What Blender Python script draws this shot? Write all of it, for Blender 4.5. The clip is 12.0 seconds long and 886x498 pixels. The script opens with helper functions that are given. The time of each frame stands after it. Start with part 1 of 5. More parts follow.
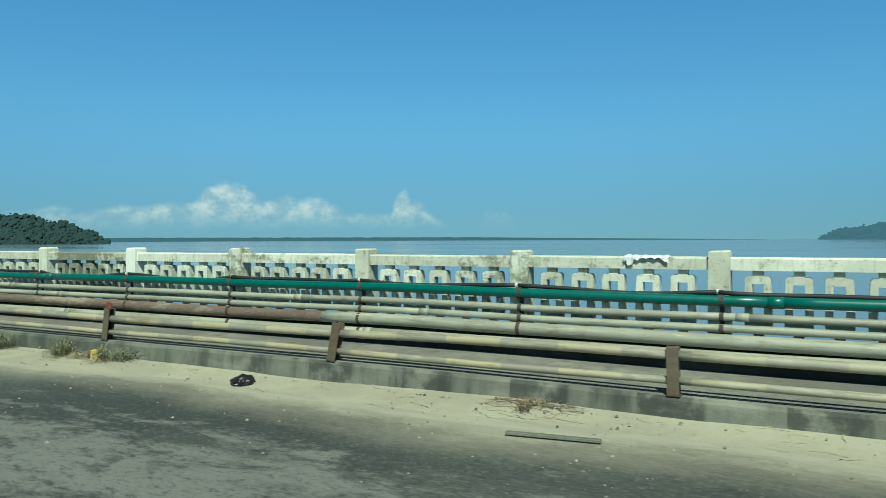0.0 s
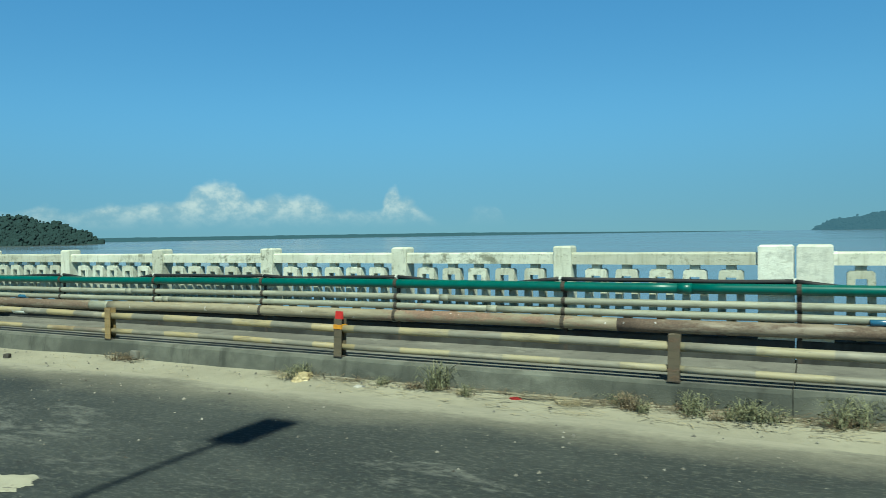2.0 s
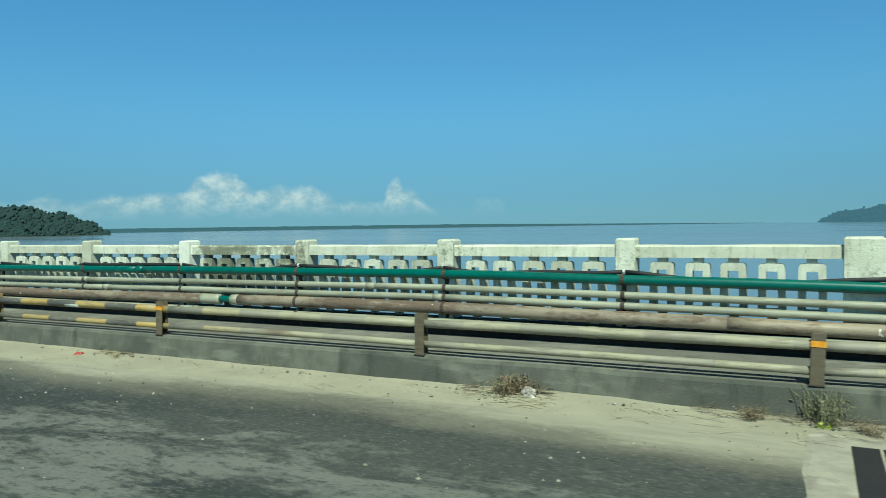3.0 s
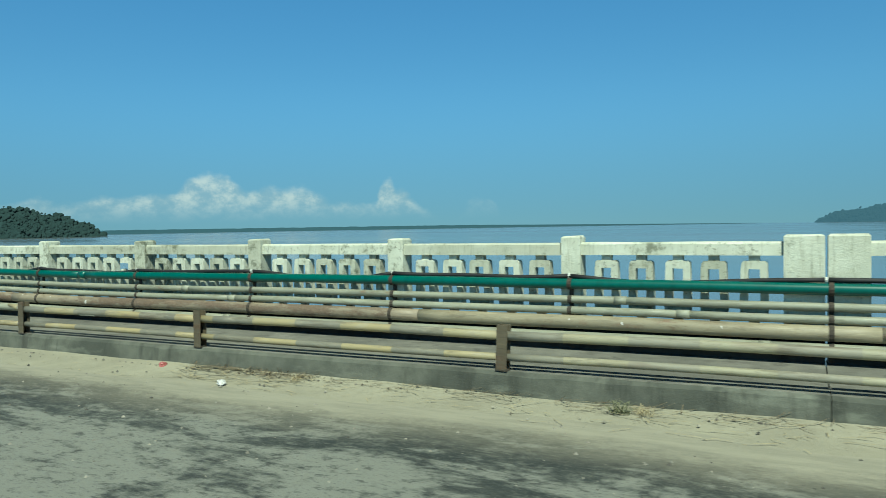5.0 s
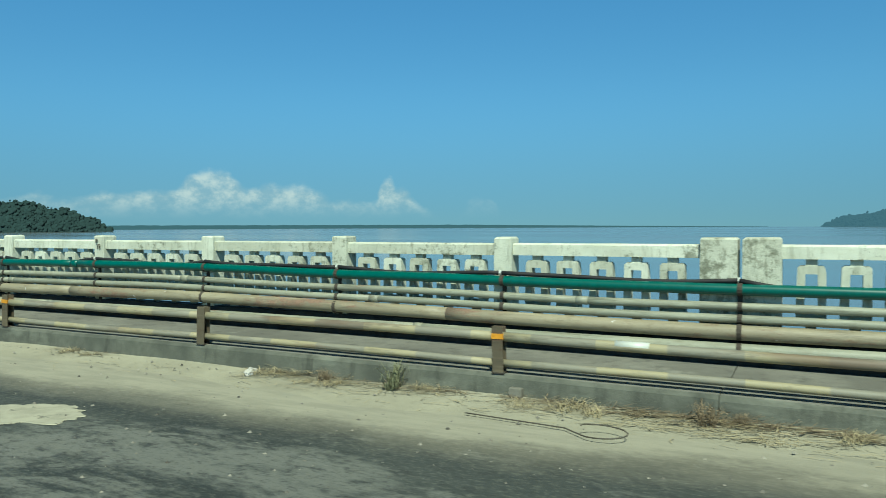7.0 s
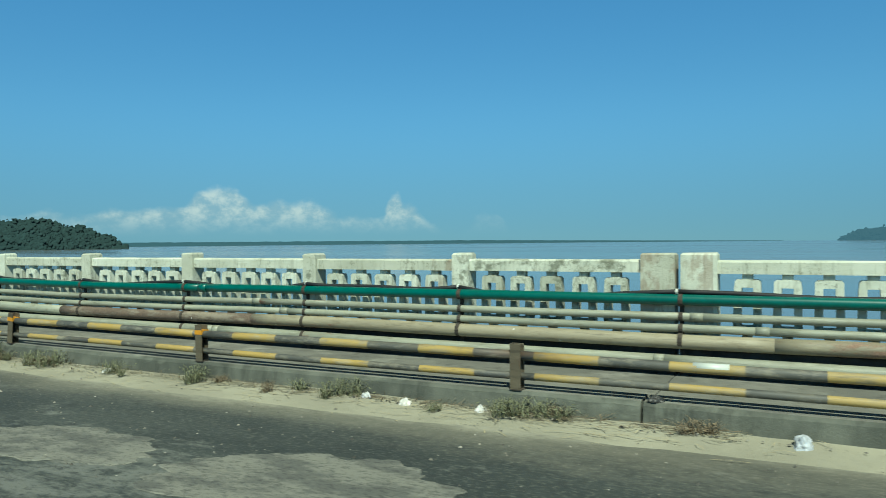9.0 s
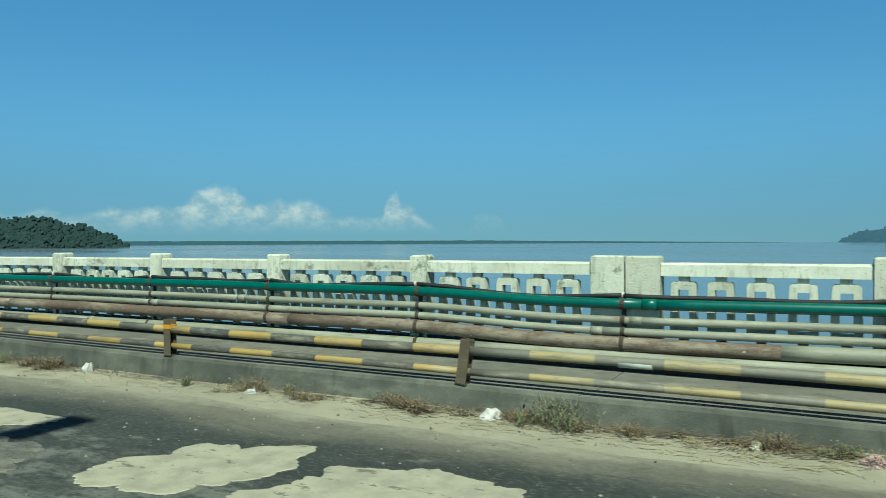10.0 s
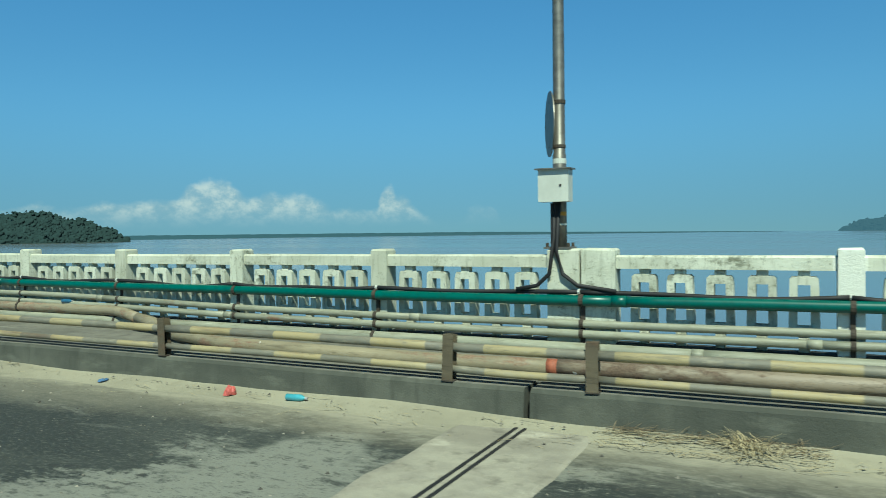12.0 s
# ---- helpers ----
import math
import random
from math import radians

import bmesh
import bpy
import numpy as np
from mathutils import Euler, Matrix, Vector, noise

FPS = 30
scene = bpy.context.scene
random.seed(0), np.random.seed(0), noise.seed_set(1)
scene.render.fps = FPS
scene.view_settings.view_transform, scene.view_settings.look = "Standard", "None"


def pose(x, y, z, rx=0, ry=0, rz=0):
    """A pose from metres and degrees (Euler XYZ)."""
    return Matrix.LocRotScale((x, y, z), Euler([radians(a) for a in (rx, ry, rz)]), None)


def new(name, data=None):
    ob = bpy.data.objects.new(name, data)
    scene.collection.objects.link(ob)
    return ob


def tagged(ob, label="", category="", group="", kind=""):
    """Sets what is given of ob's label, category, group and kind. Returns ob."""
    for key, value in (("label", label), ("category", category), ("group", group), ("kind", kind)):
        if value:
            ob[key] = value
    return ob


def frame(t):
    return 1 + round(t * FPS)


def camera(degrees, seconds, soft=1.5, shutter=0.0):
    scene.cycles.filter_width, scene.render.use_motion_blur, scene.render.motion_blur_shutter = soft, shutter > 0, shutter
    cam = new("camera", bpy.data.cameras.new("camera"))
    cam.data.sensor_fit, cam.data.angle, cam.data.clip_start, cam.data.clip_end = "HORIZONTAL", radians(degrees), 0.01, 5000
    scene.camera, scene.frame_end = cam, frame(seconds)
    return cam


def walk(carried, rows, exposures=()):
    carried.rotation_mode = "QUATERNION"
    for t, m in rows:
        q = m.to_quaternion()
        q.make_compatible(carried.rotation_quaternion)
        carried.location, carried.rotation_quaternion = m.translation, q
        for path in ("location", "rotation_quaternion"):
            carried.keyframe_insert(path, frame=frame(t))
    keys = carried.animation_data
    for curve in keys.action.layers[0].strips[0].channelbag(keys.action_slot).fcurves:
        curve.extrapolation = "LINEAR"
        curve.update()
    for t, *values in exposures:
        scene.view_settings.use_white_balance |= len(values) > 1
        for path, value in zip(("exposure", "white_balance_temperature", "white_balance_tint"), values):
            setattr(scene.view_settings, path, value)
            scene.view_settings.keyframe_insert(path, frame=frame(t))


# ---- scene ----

# ---- camera and its way: carried along the bridge towards -x, looking out over the parapet ----
cam = camera(62.62, 12.0, soft=0.65, shutter=0.025)
PATH = [
    (0.0, 13.62, -0.069, 1.465, 27.65, -0.89, 0.22), (0.5, 6.11, -0.149, 1.46, 26.92, -0.72, 0.16),
    (1.0, -1.54, -0.239, 1.475, 26.72, -0.74, 0.13), (1.5, -9.29, -0.275, 1.463, 26.73, -0.89, 0.6),
    (2.0, -17.15, -0.298, 1.497, 26.91, -1.23, 0.99), (2.5, -25.11, -0.213, 1.473, 26.82, -1.88, 1.12),
    (3.0, -33.06, -0.104, 1.498, 27.08, -1.9, 0.87), (3.5, -40.88, -0.017, 1.456, 27.31, -1.38, 0.88),
    (3.7, -44.1, -0.008, 1.43, 27.39, -1.37, 0.66), (5.3, -70.07, 0.206, 1.466, 26.42, -1.94, 1.09),
    (5.5, -73.45, 0.219, 1.446, 26.63, -1.93, 1.32), (6.0, -81.9, 0.237, 1.459, 26.33, -2.02, 0.94),
    (6.5, -90.39, 0.308, 1.428, 26.26, -1.97, 0.55), (7.0, -98.89, 0.265, 1.454, 26.49, -1.87, 0.25),
    (7.2, -102.35, 0.247, 1.453, 27.05, -1.65, 0.25), (9.0, -132.82, 0.137, 1.469, 27.07, -0.64, 0.53),
    (9.5, -141.26, 0.171, 1.473, 27.17, -0.62, 0.5), (10.0, -149.55, 0.25, 1.482, 26.93, -0.63, 0.27),
    (10.5, -157.61, 0.343, 1.495, 26.91, -0.81, 0.11), (11.0, -165.63, 0.373, 1.494, 26.35, -1.25, 0.21),
    (11.5, -173.65, 0.493, 1.5, 26.06, -1.44, 0.1), (12.0, -181.67, 0.454, 1.502, 26.55, -1.28, 0.74),
]
walk(cam, [(t, pose(x, y, z, 90 + pitch, roll, yaw)) for t, x, y, z, yaw, pitch, roll in PATH],
     exposures=[(t, e, 6450, -10) for t, e in ((0.0, 0.38), (1.0, 0.31), (2.0, 0.39), (2.5, 0.35), (3.0, 0.37), (3.5, 0.41), (5.5, 0.27), (6.5, 0.30),
                                                (7.0, 0.32), (9.0, 0.30), (10.0, 0.30), (10.5, 0.36), (11.0, 0.29), (11.5, 0.28), (12.0, 0.30))])

# ---- sun and sky ----
SUN_AZ, SUN_EL = 30.0, 51.0          # the light falls towards +y and -x
sun_from = Vector((math.sin(radians(SUN_AZ)) * math.cos(radians(SUN_EL)),
                   -math.cos(radians(SUN_AZ)) * math.cos(radians(SUN_EL)), math.sin(radians(SUN_EL))))
sun = new("sun", bpy.data.lights.new("sun", "SUN"))
sun.data.energy, sun.data.angle, sun.data.color = 4.9, radians(0.55), (0.985, 0.965, 0.865)
sun.rotation_euler = sun_from.to_track_quat("Z", "Y").to_euler()


class Nodes:
    """Short hand for building node trees."""

    def __init__(self, tree):
        self.t, self.n, self.l = tree, tree.nodes, tree.links

    def add(self, kind, operation=""):
        node = self.n.new(kind)
        if operation:
            node.operation = operation
        return node

    def put(self, socket, value):
        if isinstance(value, bpy.types.NodeSocket):
            self.l.new(value, socket)
        elif value is not None:
            socket.default_value = value

    def math(self, op, a, b=None, c=None, clamp=False):
        node = self.add("ShaderNodeMath", op)
        node.use_clamp = clamp
        for socket, value in zip(node.inputs, (a, b, c)):
            self.put(socket, value)
        return node.outputs[0]

    def noise(self, vector, scale, detail=4.0, rough=0.55, dist=0.0):
        node = self.add("ShaderNodeTexNoise")
        self.put(node.inputs["Vector"], vector)
        for key, value in (("Scale", scale), ("Detail", detail), ("Roughness", rough), ("Distortion", dist)):
            node.inputs[key].default_value = value
        return node.outputs["Fac"]

    def ramp(self, value, low, high, a=0.0, b=1.0, smooth=True):
        node = self.add("ShaderNodeMapRange")
        node.interpolation_type = "SMOOTHSTEP" if smooth else "LINEAR"
        self.put(node.inputs["Value"], value)
        self.put(node.inputs["From Min"], low)
        self.put(node.inputs["From Max"], high)
        self.put(node.inputs["To Min"], a)
        self.put(node.inputs["To Max"], b)
        return node.outputs["Result"]

    def mix(self, fac, a, b, blend="MIX"):
        node = self.add("ShaderNodeMix")
        node.data_type, node.blend_type = "RGBA", blend
        self.put(node.inputs[0], fac)
        for socket, value in ((node.inputs[6], a), (node.inputs[7], b)):
            self.put(socket, (*value, 1.0) if isinstance(value, tuple) and len(value) == 3 else value)
        return node.outputs[2]

    def scaled(self, vector, x, y, z):
        node = self.add("ShaderNodeVectorMath", operation="MULTIPLY")
        self.put(node.inputs[0], vector)
        node.inputs[1].default_value = (x, y, z)
        return node.outputs[0]

    def bump(self, height, strength, distance=0.01, normal=None):
        node = self.add("ShaderNodeBump")
        node.inputs["Strength"].default_value, node.inputs["Distance"].default_value = strength, distance
        self.put(node.inputs["Height"], height)
        self.put(node.inputs["Normal"], normal)
        return node.outputs["Normal"]


def make_world():
    world = bpy.data.worlds.new("tropical_sky")
    scene.world = world
    world.use_nodes = True
    k = Nodes(world.node_tree)
    k.n.clear()
    way = k.add("ShaderNodeTexCoord").outputs["Generated"]
    sep = k.add("ShaderNodeSeparateXYZ")
    k.put(sep.inputs[0], way)
    dx, dy, dz = sep.outputs
    comb = k.add("ShaderNodeCombineXYZ")
    k.put(comb.inputs[0], dx), k.put(comb.inputs[1], dy), k.put(comb.inputs[2], k.math("MULTIPLY_ADD", k.math("MAXIMUM", dz, 0.0), 0.88, 0.12))
    sky = k.add("ShaderNodeTexSky")
    sky.sky_type, sky.sun_disc = "NISHITA", False
    sky.sun_elevation, sky.sun_rotation = radians(SUN_EL), radians(180 - SUN_AZ)
    sky.altitude, sky.air_density, sky.dust_density, sky.ozone_density = 0, 1.0, 0.25, 3.0
    k.put(sky.inputs["Vector"], comb.outputs[0])
    # low banks of fair-weather cumulus along the horizon
    az = k.math("ARCTAN2", dx, dy)
    el = k.math("ARCSINE", dz)
    flat = k.add("ShaderNodeCombineXYZ")
    k.put(flat.inputs[0], az), k.put(flat.inputs[1], k.math("MULTIPLY", el, 1.3))
    puffs = k.noise(flat.outputs[0], 27.0, 6.0, 0.58)
    banks = k.noise(flat.outputs[0], 8.0, 3.0, 0.5)
    top = k.math("MULTIPLY_ADD", k.math("SUBTRACT", banks, 0.5), 0.026, 0.004)

    def hump(at, wide, high):
        d = k.math("DIVIDE", k.math("SUBTRACT", az, radians(at)), radians(wide))
        d = k.math("MULTIPLY", d, d)
        return k.math("MULTIPLY", k.math("POWER", 2.718, k.math("MULTIPLY", k.math("MULTIPLY", d, d), -1.0)), high)

    for at, wide, high in ((-44.0, 1.9, 0.024), (-45.5, 9.5, 0.046), (-38.8, 2.4, 0.009), (-30.9, 0.65, 0.018), (-30.1, 1.1, 0.013), (-29.0, 1.0, 0.009), (-33.0, 5.5, 0.024), (-29.6, 2.4, 0.008), (-23.6, 1.6, 0.036), (-57.5, 3.0, 0.026)):
        top = k.math("ADD", top, hump(at, wide, high))
    depth = k.math("SUBTRACT", k.math("MULTIPLY_ADD", k.math("SUBTRACT", puffs, 0.5), 0.032, top), el)
    body = k.ramp(depth, -0.003, 0.013)
    foot = k.ramp(el, 0.006, 0.046)
    billow = k.ramp(k.noise(flat.outputs[0], 38.0, 8.0, 0.61), 0.35, 0.65)
    veil = k.math("MULTIPLY", k.math("MULTIPLY", body, foot), k.math("MULTIPLY_ADD", billow, 0.24, 0.32))
    veil = k.math("MULTIPLY", veil, k.ramp(az, radians(-26.0), radians(-24.5), 1.0, 0.35))
    lit = k.mix(billow, (4.6, 5.6, 5.9), (8.6, 8.8, 8.2))
    tint = k.mix(k.ramp(el, -0.06, 0.19), (0.485, 0.615, 0.615), (0.79, 1.24, 1.33))
    tint = k.mix(k.ramp(el, 0.06, 0.36), tint, (0.70, 1.335, 1.60))
    tint = k.mix(k.ramp(el, 0.34, 0.75), tint, (0.05, 0.11, 0.16))
    mixed = k.mix(1.0, sky.outputs[0], tint, "MULTIPLY")
    mixed = k.mix(veil, mixed, lit)
    back = k.add("ShaderNodeBackground")
    k.put(back.inputs["Color"], mixed)
    back.inputs["Strength"].default_value = 0.077
    k.l.new(back.outputs[0], k.add("ShaderNodeOutputWorld").inputs["Surface"])


make_world()


# ---- materials ----
def material(name):
    m = bpy.data.materials.new(name)
    m.use_nodes = True
    k = Nodes(m.node_tree)
    k.n.clear()
    bsdf = k.add("ShaderNodeBsdfPrincipled")
    k.l.new(bsdf.outputs[0], k.add("ShaderNodeOutputMaterial").inputs["Surface"])
    return m, k, bsdf


def where(k):
    return k.add("ShaderNodeNewGeometry").outputs["Position"]


def chance(k):
    return k.add("ShaderNodeObjectInfo").outputs["Random"]


def finish(k, bsdf, colour, rough, normal=None, metal=0.0):
    k.put(bsdf.inputs["Base Color"], (*colour, 1.0) if isinstance(colour, tuple) and len(colour) == 3 else colour)
    k.put(bsdf.inputs["Roughness"], rough)
    k.put(bsdf.inputs["Metallic"], metal)
    k.put(bsdf.inputs["Normal"], normal)


def whitewash():
    """Old white masonry paint over concrete, with mildew, rust runs and bare patches."""
    m, k, bsdf = material("weathered_white_paint")
    p, luck = where(k), chance(k)
    shift = k.add("ShaderNodeVectorMath", operation="ADD")
    k.put(shift.inputs[0], p)
    off = k.add("ShaderNodeCombineXYZ")
    k.put(off.inputs[1], k.math("MULTIPLY", luck, 37.0))
    k.put(shift.inputs[1], off.outputs[0])
    q = shift.outputs[0]
    broad = k.noise(q, 2.3, 5.0, 0.6)
    streak = k.noise(k.scaled(q, 13.0, 13.0, 1.5), 1.6, 6.0, 0.68)
    fine = k.noise(q, 48.0, 5.0, 0.75)
    spots = k.noise(k.scaled(q, 0.6, 1.0, 1.2), 30.0, 7.0, 0.75)
    area = k.noise(q, 1.7, 3.0, 0.5)
    base = k.mix(k.ramp(broad, 0.3, 0.7), (0.62, 0.65, 0.545), (0.47, 0.495, 0.40))
    base = k.mix(k.ramp(luck, 0.3, 1.0, 0.0, 0.45), base, (0.2826, 0.2826, 0.208))
    grime = k.math("MULTIPLY", k.ramp(streak, 0.50, 0.70), 0.45)
    base = k.mix(grime, base, (0.1806, 0.1845, 0.1217))
    dark = k.math("MULTIPLY", k.ramp(k.math("MULTIPLY_ADD", area, 0.30, spots), 0.74, 0.84), 0.60)
    base = k.mix(dark, base, (0.0667, 0.0707, 0.0432))
    mould = k.noise(k.scaled(q, 0.7, 1.0, 1.0), 8.0, 7.0, 0.72)
    dirty = k.ramp(k.noise(k.scaled(p, 0.55, 0.0, 0.0), 1.0, 3.0, 0.6), 0.44, 0.60, 0.025, 0.125)
    sep = k.add("ShaderNodeSeparateXYZ")
    k.put(sep.inputs[0], p)
    for e, w, much in ((4.15, 2.5, 0.15), (-38.95, -40.8, 0.16), (12.4, 6.0, 0.05), (-71.0, -82.0, 0.03), (-82.0, -92.0, 0.05), (-134.5, -136.4, 0.09), (-99.1, -99.95, 0.11), (-10.0, -16.5, 0.04)):    # bays gone grey with mould
        bay = k.math("MULTIPLY", k.ramp(sep.outputs[0], e + 0.05, e - 0.05), k.ramp(sep.outputs[0], w - 0.05, w + 0.05))
        dirty = k.math("MULTIPLY_ADD", bay, much, dirty)
    crust = k.noise(k.scaled(q, 1.0, 1.0, 0.6), 16.0, 8.0, 0.80)
    base = k.mix(k.math("MULTIPLY", k.ramp(k.math("ADD", mould, dirty), 0.635, 0.76), 0.70), base, (0.0864, 0.0981, 0.0589))
    base = k.mix(k.math("MULTIPLY", k.ramp(k.math("ADD", crust, k.math("MULTIPLY", dirty, 0.8)), 0.60, 0.70), 0.50), base, (0.105, 0.110, 0.070))
    base = k.mix(k.math("MULTIPLY", k.ramp(fine, 0.55, 0.75), 0.22), base, (0.2355, 0.2355, 0.1727))
    for at, half, much in ((4.305, 0.13, 0.72), (-41.125, 0.13, 0.72), (-175.04, 0.13, 0.78), (-181.34, 0.13, 0.72), (-17.3, 0.36, 0.48)):       # posts painted anew
        new_coat = k.math("LESS_THAN", k.math("ABSOLUTE", k.math("SUBTRACT", sep.outputs[0], at)), half)
        base = k.mix(k.math("MULTIPLY", new_coat, much), base, (0.70, 0.73, 0.66))
    for at, half in ((-134.05, 0.36), (-0.15, 0.34), (-136.6, 0.14)):       # posts stained brown where the paint has come off
        near = k.math("LESS_THAN", k.math("ABSOLUTE", k.math("SUBTRACT", sep.outputs[0], at)), half)
        base = k.mix(k.math("MULTIPLY", near, k.ramp(k.noise(k.scaled(q, 1.0, 1.0, 0.6), 4.5, 5.0, 0.6), 0.46, 0.56, 0.05, 0.55)), base, (0.235, 0.170, 0.115))
    finish(k, bsdf, base, 0.88, k.bump(k.math("ADD", fine, k.math("MULTIPLY", spots, 0.6)), 0.5, 0.012))
    return m


def concrete(name, light, dark, stain, stripes=False):
    m, k, bsdf = material(name)
    p = where(k)
    broad, mid, fine = k.noise(p, 0.7, 4.0, 0.6), k.noise(p, 4.5, 6.0, 0.65), k.noise(p, 55.0, 4.0, 0.7)
    runs = k.noise(k.scaled(p, 5.0, 5.0, 0.7), 1.0, 5.0, 0.65)
    col = k.mix(k.ramp(mid, 0.35, 0.68), light, dark)
    col = k.mix(k.math("MULTIPLY", k.ramp(broad, 0.44, 0.60), 0.8), col, stain)
    chalky = k.noise(k.scaled(p, 0.6, 1.0, 2.2), 2.1, 6.0, 0.62)
    col = k.mix(k.math("MULTIPLY", k.ramp(chalky, 0.57, 0.70), 0.38), col, tuple(c * 1.9 for c in light))
    col = k.mix(k.math("MULTIPLY", k.ramp(runs, 0.52, 0.70), 0.55), col, tuple(c * 0.45 for c in stain))
    col = k.mix(k.math("MULTIPLY", k.ramp(fine, 0.58, 0.75), 0.3), col, tuple(c * 1.5 for c in light))
    if stripes:        # remains of black and white kerb paint at one end of the bridge
        sep = k.add("ShaderNodeSeparateXYZ")
        k.put(sep.inputs[0], p)
        band = k.ramp(k.math("FRACT", k.math("DIVIDE", k.math("SUBTRACT", sep.outputs[0], 8.96), 1.105)), 0.46, 0.50, 1.0, 0.0)
        band = k.math("MULTIPLY", band, k.math("MULTIPLY", k.ramp(sep.outputs[0], 7.5, 8.6), k.ramp(mid, 0.36, 0.56)))
        col = k.mix(k.math("MULTIPLY", band, 0.6), col, (0.0275, 0.0298, 0.0267))
        pale = k.math("MULTIPLY", k.ramp(sep.outputs[0], 2.0, 9.0), k.ramp(runs, 0.40, 0.60, 0.28, 0.0))
        col = k.mix(k.math("MULTIPLY", pale, k.math("SUBTRACT", 1.0, band)), col, (0.2355, 0.2355, 0.1845))
        col = k.mix(k.ramp(sep.outputs[0], -167.0, -172.0, 0.0, 0.42), col, stain)        # darker towards the far end
    finish(k, bsdf, col, 0.92, k.bump(k.math("ADD", fine, mid), 0.45, 0.012))
    return m


ROAD_WEAR = ((2.7, 3.2, 1.3, 0.4, 0.10), (9.9, 3.2, 1.3, 0.45, 0.10), (10.6, 4.35, 1.1, 0.28, -0.12), (-5.6, 3.4, 1.6, 0.45, 0.03),
             (-43.5, 3.6, 2.8, 0.7, 0.09), (-45.5, 4.5, 1.6, 0.3, 0.10), (-76.9, 4.35, 0.7, 0.22, -0.11), (-73.9, 4.5, 0.6, 0.2, -0.11), (-84.5, 3.7, 1.0, 0.6, 0.14),
             (-82.8, 4.4, 0.7, 0.35, -0.22), (-85.1, 4.4, 0.7, 0.22, -0.22), (-102.5, 3.75, 1.6, 0.45, 0.075), (-170.1, 4.25, 1.2, 0.6, 0.04),
             (-170.4, 3.1, 0.8, 0.3, -0.30), (-167.9, 4.75, 0.9, 0.22, -0.30), (-178.2, 3.15, 0.45, 0.25, -0.35), (-177.0, 4.6, 3.6, 0.5, 0.11), (-176.8, 3.9, 1.6, 0.5, 0.06), (-175.6, 4.3, 0.5, 0.14, -0.12), (-179.3, 4.45, 0.7, 0.14, -0.10), (-187.2, 3.75, 1.6, 0.6, -0.24),
             (-132.6, 4.3, 2.4, 0.5, -0.12), (-158.3, 4.3, 2.2, 0.5, -0.14), (-184.75, 4.0, 0.4, 1.1, 0.12), (-182.2, 4.2, 1.1, 0.6, -0.18), (-33.65, 4.45, 0.55, 0.5, -0.22))


